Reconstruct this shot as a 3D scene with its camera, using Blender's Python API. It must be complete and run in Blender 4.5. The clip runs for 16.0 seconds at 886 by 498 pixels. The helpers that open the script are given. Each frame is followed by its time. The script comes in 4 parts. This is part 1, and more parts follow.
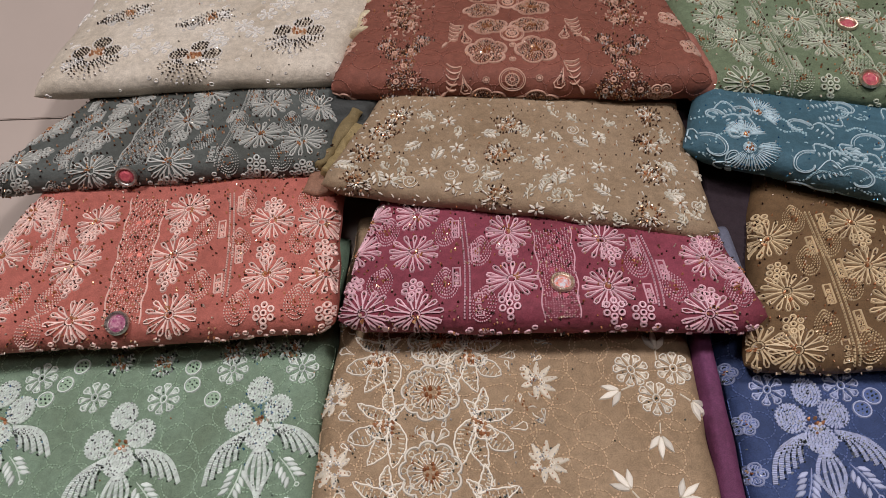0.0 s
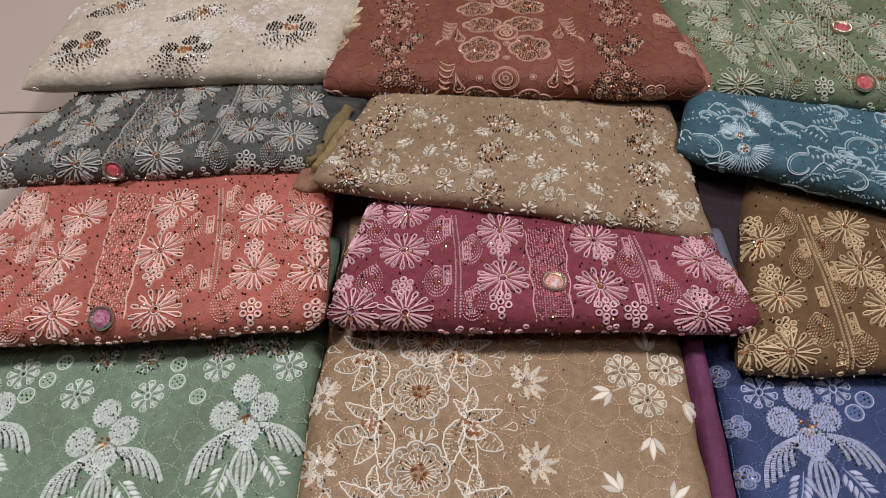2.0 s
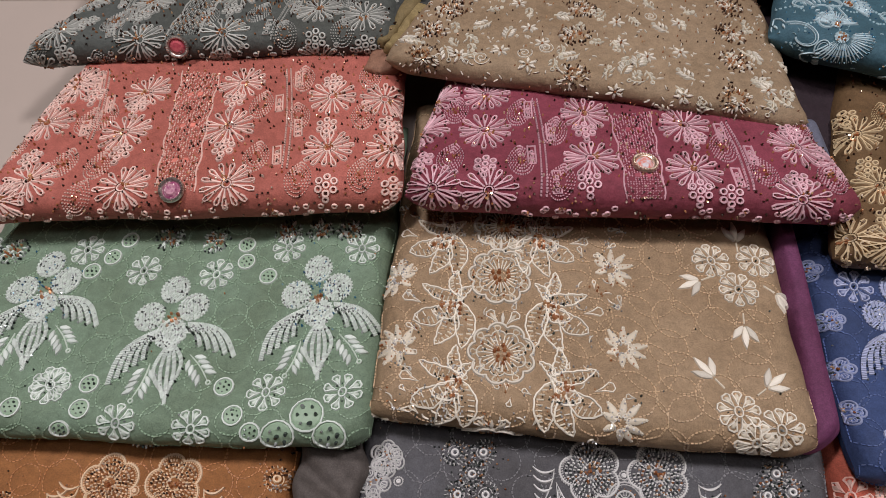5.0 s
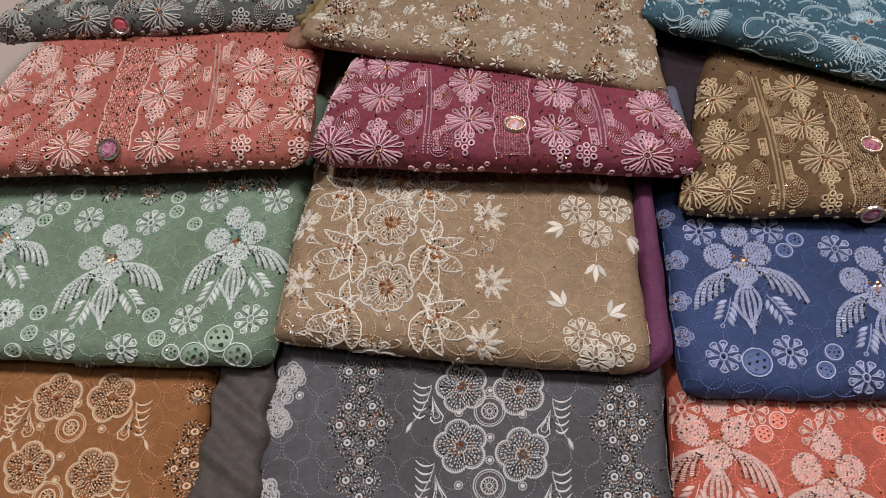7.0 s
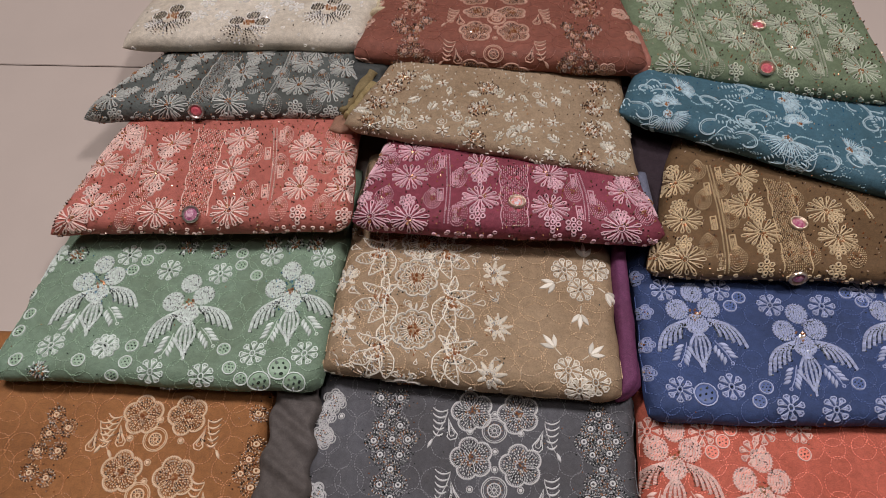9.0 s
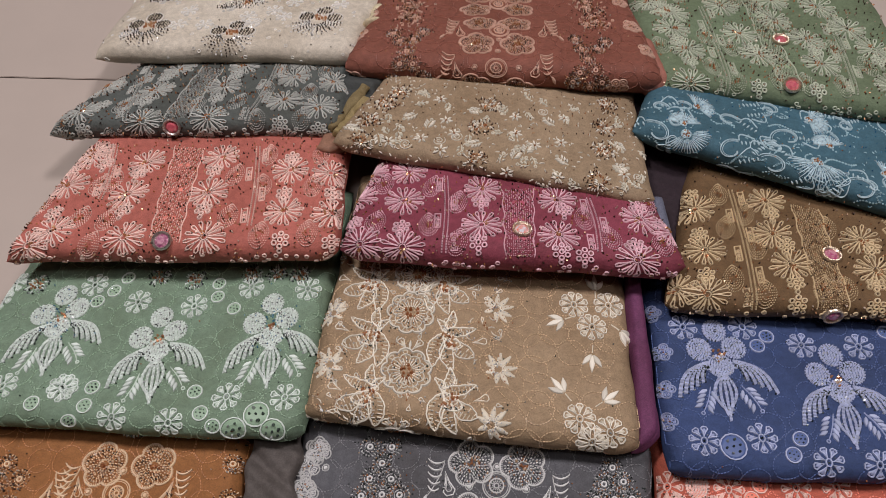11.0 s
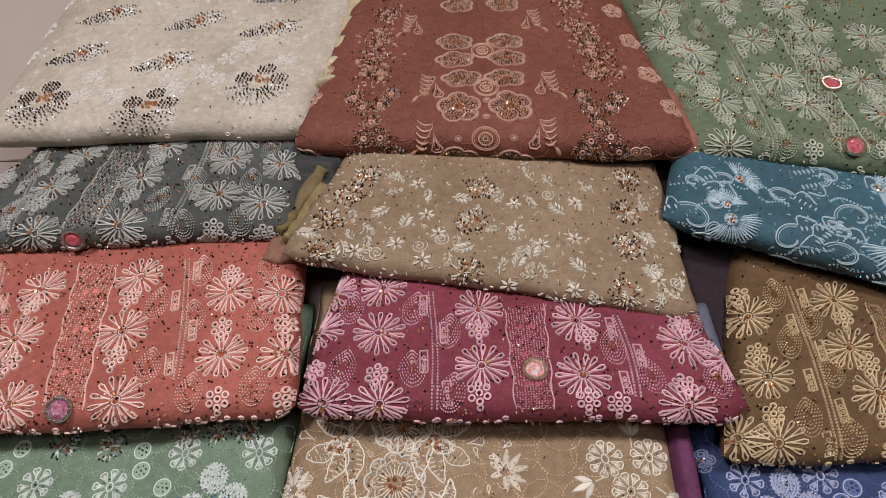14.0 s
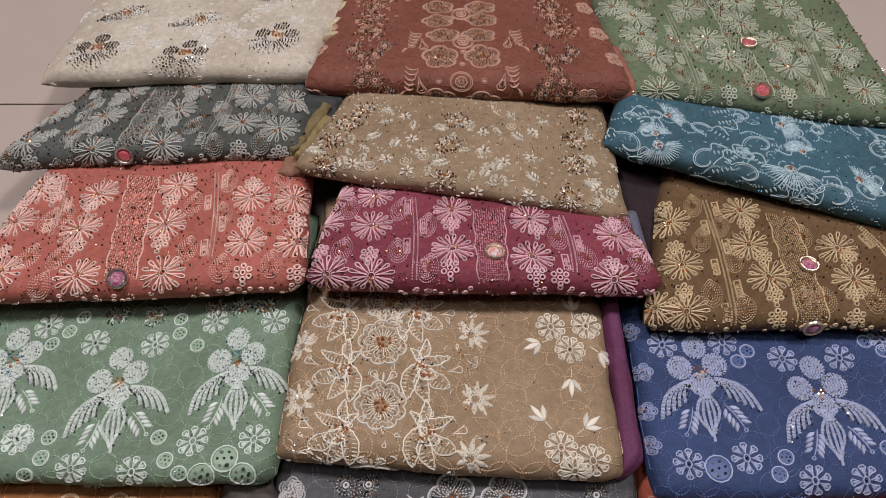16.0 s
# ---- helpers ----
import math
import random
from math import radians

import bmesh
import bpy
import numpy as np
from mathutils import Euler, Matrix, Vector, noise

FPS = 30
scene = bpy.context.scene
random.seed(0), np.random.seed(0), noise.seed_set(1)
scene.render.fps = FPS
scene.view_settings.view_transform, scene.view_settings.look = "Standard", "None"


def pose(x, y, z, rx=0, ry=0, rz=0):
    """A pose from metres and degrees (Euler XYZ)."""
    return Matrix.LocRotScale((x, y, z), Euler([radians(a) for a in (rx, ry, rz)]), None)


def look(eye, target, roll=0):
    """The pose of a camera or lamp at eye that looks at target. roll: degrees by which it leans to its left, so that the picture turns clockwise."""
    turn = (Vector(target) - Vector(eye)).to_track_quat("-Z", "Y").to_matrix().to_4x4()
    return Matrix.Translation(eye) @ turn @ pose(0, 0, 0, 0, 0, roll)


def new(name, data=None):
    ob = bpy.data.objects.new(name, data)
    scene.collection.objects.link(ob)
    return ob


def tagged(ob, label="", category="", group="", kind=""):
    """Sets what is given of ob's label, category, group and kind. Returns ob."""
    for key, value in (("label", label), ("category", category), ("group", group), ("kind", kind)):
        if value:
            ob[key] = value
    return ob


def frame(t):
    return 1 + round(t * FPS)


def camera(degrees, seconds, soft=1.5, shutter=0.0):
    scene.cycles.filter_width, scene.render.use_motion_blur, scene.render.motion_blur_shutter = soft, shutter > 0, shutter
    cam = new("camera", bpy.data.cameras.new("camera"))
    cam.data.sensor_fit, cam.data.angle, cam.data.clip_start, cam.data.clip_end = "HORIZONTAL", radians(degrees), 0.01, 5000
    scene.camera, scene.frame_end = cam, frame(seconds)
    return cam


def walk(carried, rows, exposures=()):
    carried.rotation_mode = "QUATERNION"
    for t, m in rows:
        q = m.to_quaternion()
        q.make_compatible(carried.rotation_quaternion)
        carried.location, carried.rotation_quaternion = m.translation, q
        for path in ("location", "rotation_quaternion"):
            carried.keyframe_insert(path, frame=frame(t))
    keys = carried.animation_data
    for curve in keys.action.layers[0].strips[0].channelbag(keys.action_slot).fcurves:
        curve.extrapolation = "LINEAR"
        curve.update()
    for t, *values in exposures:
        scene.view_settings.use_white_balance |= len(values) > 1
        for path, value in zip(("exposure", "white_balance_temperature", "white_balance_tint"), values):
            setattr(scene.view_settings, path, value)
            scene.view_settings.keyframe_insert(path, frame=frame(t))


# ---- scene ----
cam = camera(60.4, 16.0, soft=0.6)
PATH = [
    (0, (0.021, 0.207, 0.738), (-0.041, 1.172, -1.013), -4.9),
    (0.5, (0.025, 0.212, 0.725), (-0.029, 1.177, -1.026), -4.4),
    (1, (0.031, 0.213, 0.729), (-0.015, 1.183, -1.019), -3.9),
    (1.5, (0.026, 0.21, 0.729), (-0.012, 1.185, -1.016), -3.3),
    (2, (0.021, 0.204, 0.727), (-0.018, 1.184, -1.016), -3.0),
    (2.5, (0.015, 0.204, 0.728), (-0.026, 1.177, -1.019), -2.9),
    (3, (0.011, 0.194, 0.723), (-0.038, 1.166, -1.023), -3.1),
    (3.5, (0.005, 0.19, 0.722), (-0.054, 1.156, -1.029), -3.1),
    (4, (0.005, 0.193, 0.718), (-0.054, 1.15, -1.037), -3.0),
    (4.5, (-0.009, 0.186, 0.701), (-0.074, 1.135, -1.058), -3.3),
    (4.7, (-0.041, 0.174, 0.67), (-0.108, 1.101, -1.1), -3.3),
    (6.8, (0.055, 0.087, 0.718), (-0.04, 0.895, -1.108), -5.4),
    (6.9, (0.068, 0.086, 0.737), (-0.038, 0.899, -1.087), -6.1),
    (7, (0.073, 0.089, 0.747), (-0.026, 0.924, -1.067), -5.6),
    (7.5, (0.066, 0.068, 0.829), (-0.017, 0.977, -0.95), -4.1),
    (8, (0.053, 0.042, 0.875), (-0.025, 0.965, -0.897), -3.5),
    (8.5, (0.056, 0.021, 0.918), (-0.016, 0.957, -0.849), -2.6),
    (8.7, (0.052, 0.02, 0.922), (-0.018, 0.955, -0.845), -2.4),
    (10.8, (0.04, 0.047, 0.848), (-0.02, 1.024, -0.896), -1.1),
    (11, (0.044, 0.074, 0.848), (-0.017, 1.053, -0.895), -1.3),
    (11.5, (0.034, 0.159, 0.823), (-0.024, 1.132, -0.923), -1.7),
    (12, (0.02, 0.229, 0.781), (-0.028, 1.201, -0.966), -1.1),
    (12.5, (0.011, 0.285, 0.744), (-0.024, 1.261, -1.001), -0.6),
    (13, (0.018, 0.305, 0.738), (0.0, 1.28, -1.008), -0.6),
    (13.5, (0.028, 0.306, 0.735), (0.027, 1.256, -1.024), -0.8),
    (14, (0.028, 0.295, 0.743), (0.032, 1.233, -1.023), -0.8),
    (14.5, (0.022, 0.279, 0.73), (0.03, 1.205, -1.042), -0.6),
    (15, (0.022, 0.275, 0.736), (0.032, 1.192, -1.041), -0.3),
    (15.5, (0.029, 0.227, 0.774), (0.041, 1.149, -1.001), 0.1),
    (16, (0.045, 0.118, 0.839), (0.057, 1.084, -0.913), 0.2),
]
walk(cam, [(t, look(eye, target, roll)) for t, eye, target, roll in PATH])


# ---- world and light ----
world = bpy.data.worlds.new("room_light")
world.use_nodes = True
scene.world = world
world.node_tree.nodes["Background"].inputs[0].default_value = (1.0, 0.97, 0.94, 1)
world.node_tree.nodes["Background"].inputs[1].default_value = 0.12


def unseen_ceiling_lamp(name, x, y, z, sx, sy, watts, color):
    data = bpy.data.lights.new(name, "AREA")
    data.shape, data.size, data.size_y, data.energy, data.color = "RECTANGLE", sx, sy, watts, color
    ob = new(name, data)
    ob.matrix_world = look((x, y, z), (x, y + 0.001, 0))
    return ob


# Unseen lamps at assumed spots; the last is a weak added front fill.
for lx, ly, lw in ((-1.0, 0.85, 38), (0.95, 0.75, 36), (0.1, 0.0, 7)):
    unseen_ceiling_lamp("unseen_ceiling_lamp", lx, ly, 2.68, 0.36, 0.36, lw, (1.0, 0.94, 0.965))
scene.view_settings.exposure = 0.0

# ---- materials ----


def nodes_of(name):
    m = bpy.data.materials.new(name)
    m.use_nodes = True
    nt = m.node_tree
    return m, nt, nt.nodes["Principled BSDF"]


def link(nt, a, b):
    nt.links.new(a, b)


def lin(r, g, b):
    """Linear colour from 0-255 screen values."""
    def f(c):
        c = c / 255
        return c / 12.92 if c <= 0.04045 else ((c + 0.055) / 1.055) ** 2.4
    return (f(r), f(g), f(b), 1.0)


def ramp(nt, fac, stops):
    n = nt.nodes.new("ShaderNodeValToRGB")
    while len(n.color_ramp.elements) < len(stops):
        n.color_ramp.elements.new(0.5)
    for e, (p, c) in zip(n.color_ramp.elements, stops):
        e.position, e.color = p, c
    link(nt, fac, n.inputs[0])
    return n.outputs[0]


def noise_node(nt, scale, detail=4, rough=0.6):
    tc = nt.nodes.new("ShaderNodeTexCoord")
    n = nt.nodes.new("ShaderNodeTexNoise")
    n.inputs["Scale"].default_value, n.inputs["Detail"].default_value, n.inputs["Roughness"].default_value = scale, detail, rough
    link(nt, tc.outputs["Object"], n.inputs["Vector"])
    return n.outputs["Fac"]


def scaled(c, k):
    return (min(1, c[0] * k), min(1, c[1] * k), min(1, c[2] * k), 1)


def cloth(name, c, sheer=0.07, vary=0.16):
    """Georgette: matt woven cloth with slubs, a fine crinkle, soft blotches and a light sheen."""
    m, nt, b = nodes_of(name)

    def times(a, fac, k, lo, hi):
        mix = nt.nodes.new("ShaderNodeMix")
        mix.data_type, mix.blend_type = "RGBA", "MULTIPLY"
        mix.inputs[0].default_value = k
        link(nt, a, mix.inputs[6])
        link(nt, ramp(nt, fac, [(0.3, (lo, lo, lo, 1)), (0.7, (hi, hi, hi, 1))]), mix.inputs[7])
        return mix.outputs[2]
    big = ramp(nt, noise_node(nt, 11, 4), [(0.3, scaled((c[0], c[1] * 0.97, c[2] * 0.93), 1 - vary)), (0.7, scaled((c[0], c[1] * 1.02, c[2] * 1.05), 1 + vary))])
    mid = times(big, noise_node(nt, 130, 5, 0.7), 0.75, 0.72, 1.2)
    fine = times(mid, noise_node(nt, 1000, 2), 0.55, 0.5, 1.25)
    link(nt, fine, b.inputs["Base Color"])
    b.inputs["Roughness"].default_value = 0.75
    b.inputs["Specular IOR Level"].default_value = 0.3
    b.inputs["Sheen Weight"].default_value = sheer
    b.inputs["Sheen Roughness"].default_value = 0.4
    b.inputs["Sheen Tint"].default_value = scaled(c, 1.6)
    soft = nt.nodes.new("ShaderNodeBump")
    soft.inputs["Strength"].default_value, soft.inputs["Distance"].default_value = 0.55, 0.006
    link(nt, noise_node(nt, 34, 3), soft.inputs["Height"])
    bump = nt.nodes.new("ShaderNodeBump")
    bump.inputs["Strength"].default_value, bump.inputs["Distance"].default_value = 0.6, 0.0008
    link(nt, noise_node(nt, 420, 4, 0.7), bump.inputs["Height"])
    link(nt, soft.outputs[0], bump.inputs["Normal"])
    link(nt, bump.outputs[0], b.inputs["Normal"])
    return m


def thread_material(name, c):
    """Glossy embroidery thread; each stitch a little lighter or darker."""
    m, nt, b = nodes_of(name)
    geo = nt.nodes.new("ShaderNodeNewGeometry")
    link(nt, ramp(nt, geo.outputs["Random Per Island"], [(0.0, scaled(c, 0.78)), (1.0, scaled(c, 1.15))]), b.inputs["Base Color"])
    b.inputs["Roughness"].default_value = 0.42
    b.inputs["Sheen Weight"].default_value = 0.2
    bump = nt.nodes.new("ShaderNodeBump")
    bump.inputs["Strength"].default_value, bump.inputs["Distance"].default_value = 0.6, 0.0003
    link(nt, noise_node(nt, 1400, 1), bump.inputs["Height"])
    link(nt, bump.outputs[0], b.inputs["Normal"])
    return m


def bead_material(name, stops, rough=0.18, metal=1.0):
    m, nt, b = nodes_of(name)
    geo = nt.nodes.new("ShaderNodeNewGeometry")
    col = ramp(nt, geo.outputs["Random Per Island"], stops)
    link(nt, col, b.inputs["Base Color"])
    b.inputs["Roughness"].default_value, b.inputs["Metallic"].default_value = rough, metal
    return m


# ---- large structure ----


def mesh_object(name, verts, faces, material, parent=None, smooth=True):
    me = bpy.data.meshes.new(name)
    me.from_pydata([tuple(v) for v in verts], [], faces)
    me.materials.append(material)
    if smooth:
        me.polygons.foreach_set("use_smooth", [True] * len(me.polygons))
    me.update()
    ob = new(name, me)
    ob.parent = parent
    return ob


def slab(name, x0, x1, y0, y1, z0, z1, material, parent=None, bevel=0.0):
    bm = bmesh.new()
    bmesh.ops.create_cube(bm, size=1)
    for v in bm.verts:
        v.co = Vector(((x0 + x1) / 2 + v.co.x * (x1 - x0), (y0 + y1) / 2 + v.co.y * (y1 - y0), (z0 + z1) / 2 + v.co.z * (z1 - z0)))
    if bevel:
        bmesh.ops.bevel(bm, geom=bm.edges[:], offset=bevel, segments=2, affect="EDGES")
    me = bpy.data.meshes.new(name)
    bm.to_mesh(me)
    bm.free()
    me.materials.append(material)
    ob = new(name, me)
    ob.parent = parent
    return ob


def plain(name, c, rough=0.6, vary=0.06, scale=3.0):
    m, nt, b = nodes_of(name)
    link(nt, ramp(nt, noise_node(nt, scale, 5), [(0.25, scaled(c, 1 - vary)), (0.75, scaled(c, 1 + vary))]), b.inputs["Base Color"])
    b.inputs["Roughness"].default_value = rough
    return m


MAT_TILE = plain("porcelain_tile", lin(186, 172, 162), 0.28, 0.05, 5.0)
MAT_GROUT = plain("grout", lin(95, 85, 78), 0.9)
# Wall and ceiling tones are darkened so less light bounces into the gaps.
MAT_WALL = plain("low_bounce_wall", lin(112, 104, 96), 0.8)
MAT_CEILING = plain("low_bounce_ceiling", lin(130, 126, 120), 0.85)

floor = tagged(slab("floor", -3, 3, -2.5, 3.5, -0.05, -0.003, MAT_GROUT), "grey grout bed under large beige floor tiles", "floor", kind="structure")
# Walls and ceiling out of view are added to close the room.
for n, (wx0, wx1, wy0, wy1) in enumerate(((-3.1, -3, -2.5, 3.5), (3, 3.1, -2.5, 3.5), (-3.1, 3.1, 3.5, 3.6), (-3.1, 3.1, -2.6, -2.5))):
    tagged(slab(("wall_west", "wall_east", "wall_north", "wall_south")[n], wx0, wx1, wy0, wy1, -0.05, 2.7, MAT_WALL), "unseen enclosing wall, toned dark to cut bounced light", "wall", kind="structure")
tagged(slab("ceiling", -3.1, 3.1, -2.6, 3.6, 2.7, 2.8, MAT_CEILING), "unseen ceiling, toned dark to cut bounced light", "ceiling", kind="structure")
TILE = 0.6
for ix in range(-5, 5):
    for iy in range(-6, 5):
        x0, y0 = 0.3 + ix * TILE, 0.818 + iy * TILE
        if -3 <= x0 and x0 + TILE <= 3.01 and -2.6 < y0 and y0 + TILE < 3.6:
            tile = slab("tile", x0 + 0.001, x0 + TILE - 0.001, max(y0, -2.5) + 0.001, min(y0 + TILE, 3.5) - 0.001, -0.006, 0.0, MAT_TILE, floor, 0.0008)

# ---- folded dress pieces ----
# Each is a soft folded slab: u runs across its front, w along its skin from the
# front fold (0) over the top to the back; below 0 it turns under.


class Fold:
    def __init__(self, fl, fr, pl, pr, depth, zf, zb, h, left=0.02, right=0.02, wave=0.0016, seed=0, droop=(0, 0), blunt=(0.006, 0.011), depth_r=None, ruffle=0.0):
        self.fl, self.fr = np.array(fl, float), np.array(fr, float)
        dl, dr = np.array(pl, float) - self.fl, np.array(pr, float) - self.fr
        self.bl, self.br = self.fl + dl * depth / np.linalg.norm(dl), self.fr + dr * (depth_r or depth) / np.linalg.norm(dr)
        self.depth, self.zf, self.zb, self.h = depth, zf, zb, h
        self.left, self.right, self.wave, self.seed, self.droop, self.blunt = left, right, wave, seed, droop, blunt
        self.ruffle = ruffle
        self.width = float(np.linalg.norm(self.fr - self.fl))

    def skin(self, u, w):
        u, w = np.asarray(u, float), np.asarray(w, float)
        r = self.h / 2
        arc = math.pi * r / 2
        flat = self.depth - 2 * r
        a = np.abs(w)
        th = np.clip(a / r, 0, math.pi / 2)
        tb = np.clip((a - arc - flat) / r, 0, math.pi / 2)
        d = np.where(a < arc, r - r * np.cos(th), np.where(a < arc + flat, r + (a - arc), self.depth - r + r * np.sin(tb)))
        z = np.where(a < arc, r * np.sin(th), np.where(a < arc + flat, r, r * np.cos(tb))) * np.sign(w)
        v = d / self.depth
        e = np.minimum(np.clip(u * self.width / self.left, 0, 1), np.clip((1 - u) * self.width / self.right, 0, 1))
        side = np.sqrt(np.clip(1 - (1 - e) ** 2, 0, 1))
        p = ((1 - u) * (1 - v))[..., None] * self.fl + (u * (1 - v))[..., None] * self.fr + ((1 - u) * v)[..., None] * self.bl + (u * v)[..., None] * self.br
        k = self.seed * 1.7
        x, y = u * self.width, d
        wob = np.sin(38 * x + 19 * y + k) * 0.45 + np.sin(21 * x - 43 * y + 2.3 * k) * 0.35 + np.sin(83 * x + 61 * y + 3.1 * k) * 0.18 + np.sin(-57 * x + 107 * y + 1.3 * k) * 0.14
        zm = self.zf + (self.zb - self.zf) * v - r - self.droop[0] * (1 - u) ** 4 - self.droop[1] * u ** 4
        top = np.clip(w / arc, -1, 1)
        zz = zm + z * side * (1 + 0.05 * np.sin(9 * x + k)) + wob * self.wave * (0.4 + 0.6 * side) * np.where(top > 0, 1, 0.3)
        yy = p[..., 1] + (np.sin(26 * x + k) * 0.0013 + np.sin(71 * x + 2 * k) * 0.0006) * (1 - v) ** 4
        cl, cr = np.clip(1 - u * self.width / 0.028, 0, 1), np.clip(1 - (1 - u) * self.width / 0.028, 0, 1)
        yy = yy + (self.blunt[0] * cl ** 2 + self.blunt[1] * cr ** 2) * (1 - v) ** 5
        xx = p[..., 0] + (np.sin(47 * y + k) * 0.0012 + np.sin(113 * y + k) * 0.0006) * np.abs(2 * u - 1) ** 6
        if self.ruffle:
            pleat = np.sin(150 * y + 3 * k) + 0.6 * np.sin(263 * y + 40 * x) + 0.5 * np.sin(97 * y - 60 * x)
            zz, xx = zz + self.ruffle * pleat * side, xx + 1.2 * self.ruffle * np.cos(131 * y + k) * (2 * u - 0.6)
        return np.stack([xx, yy, zz], -1)

    def lay(self, x, w, n):
        """Points x metres from the left edge and w from the front fold, n above the cloth."""
        x, w = np.asarray(x, float), np.asarray(w, float)
        n = np.asarray(n, float)
        u = np.clip(x / self.width, 0.004, 0.996)
        e = 0.0015
        s = self.skin(u, w)
        a = self.skin(np.clip(u + e / self.width, 0, 1), w) - self.skin(np.clip(u - e / self.width, 0, 1), w)
        b = self.skin(u, w + e) - self.skin(u, w - e)
        nn = np.cross(a, b)
        nn /= np.linalg.norm(nn, axis=-1, keepdims=True) + 1e-12
        return s + nn * n[..., None]

    def mesh(self, name, material, parent, nu=90, label=""):
        r = self.h / 2
        arc, flat = math.pi * r / 2, self.depth - self.h
        half = np.concatenate([np.linspace(0, arc, 9), np.linspace(arc, arc + flat, 60)[1:], np.linspace(arc + flat, 2 * arc + flat, 7)[1:]])
        loop = np.concatenate([half, -half[1:-1][::-1]])
        e = 0.5 - 0.5 * np.cos(np.linspace(0, math.pi, nu))
        us = 0.5 * e + 0.5 * np.linspace(0, 1, nu)
        g = self.skin(us[:, None] + 0 * loop[None], loop[None] + 0 * us[:, None])
        n = len(loop)
        faces = [(i * n + j, i * n + (j + 1) % n, (i + 1) * n + (j + 1) % n, (i + 1) * n + j) for i in range(nu - 1) for j in range(n)]
        ob = mesh_object(name, g.reshape(-1, 3), faces, material, parent)
        if label:
            tagged(ob, label)
        return ob


FOLDS = {
    "white": Fold((-0.466, 0.778), (-0.112, 0.776), (-0.446, 0.98), (-0.074, 0.977), 0.33, 0.116, 0.045, 0.042, 0.05, 0.02, seed=1, droop=(0.01, 0), blunt=(0, 0.01)),
    "brown": Fold((-0.122, 0.757), (0.292, 0.741), (-0.082, 0.99), (0.262, 0.97), 0.32, 0.122, 0.052, 0.05, 0.025, 0.03, seed=2),
    "green": Fold((0.285, 0.747), (0.63, 0.70), (0.262, 0.976), (0.622, 0.93), 0.30, 0.112, 0.05, 0.045, 0.03, 0.03, seed=3, depth_r=0.345),
    "grey": Fold((-0.484, 0.645), (-0.112, 0.654), (-0.438, 0.747), (-0.116, 0.764), 0.26, 0.12, 0.046, 0.042, 0.026, 0.02, seed=4, droop=(0.008, 0), blunt=(0, 0.01)),
    "beige": Fold((-0.122, 0.62), (0.259, 0.554), (-0.096, 0.693), (0.262, 0.69), 0.25, 0.134, 0.066, 0.036, 0.025, 0.03, seed=5, droop=(0, 0.01)),
    "teal": Fold((0.245, 0.663), (0.64, 0.523), (0.262, 0.72), (0.66, 0.69), 0.23, 0.122, 0.058, 0.045, 0.03, 0.03, seed=6),
    "coral": Fold((-0.470, 0.46), (-0.098, 0.474), (-0.440, 0.609), (-0.104, 0.609), 0.235, 0.128, 0.080, 0.044, 0.014, 0.02, seed=7, droop=(0.004, 0), blunt=(0, 0.01)),
    "purple": Fold((-0.097, 0.47), (0.282, 0.46), (-0.078, 0.572), (0.262, 0.593), 0.30, 0.142, 0.058, 0.05, 0.025, 0.022, seed=8, droop=(0, 0.004), blunt=(0.008, 0.016)),
    "bronze": Fold((0.262, 0.432), (0.60, 0.43), (0.307, 0.602), (0.62, 0.58), 0.32, 0.112, 0.047, 0.045, 0.02, 0.03, seed=9),
    "mint": Fold((-0.51, 0.283), (-0.114, 0.277), (-0.484, 0.459), (-0.109, 0.469), 0.34, 0.094, 0.042, 0.042, 0.03, 0.02, seed=10),
    "taupe": Fold((-0.119, 0.30), (0.225, 0.274), (-0.107, 0.478), (0.228, 0.463), 0.34, 0.102, 0.05, 0.048, 0.02, 0.02, seed=11),
    "blue": Fold((0.252, 0.258), (0.62, 0.262), (0.252, 0.428), (0.63, 0.432), 0.34, 0.09, 0.042, 0.042, 0.018, 0.03, seed=12),
    "orange": Fold((-0.57, 0.09), (-0.176, 0.09), (-0.56, 0.275), (-0.18, 0.275), 0.27, 0.052, 0.042, 0.044, 0.025, 0.02, seed=13),
    "slate": Fold((-0.13, 0.085), (0.242, 0.09), (-0.128, 0.281), (0.246, 0.283), 0.27, 0.054, 0.046, 0.046, 0.02, 0.016, seed=14),
    "salmon": Fold((0.244, 0.09), (0.57, 0.09), (0.248, 0.27), (0.57, 0.27), 0.27, 0.054, 0.048, 0.046, 0.018, 0.02, seed=15),
}
HUES = {
    "white": (206, 195, 178), "brown": (130, 79, 65), "green": (110, 124, 97), "grey": (86, 90, 86), "beige": (156, 134, 108),
    "teal": (68, 102, 116), "coral": (178, 102, 90), "purple": (134, 62, 76), "bronze": (110, 85, 58), "mint": (120, 141, 119),
    "taupe": (158, 134, 106), "blue": (58, 74, 114), "orange": (150, 100, 58), "slate": (88, 87, 90), "salmon": (196, 102, 82),
}
CLOTH = {k: cloth(k + "_georgette", lin(*v)) for k, v in HUES.items()}
THINGS = {}

# ---- embroidery ----
# Stitches, rings, petals and beads are drawn flat in millimetres and then laid on the cloth.


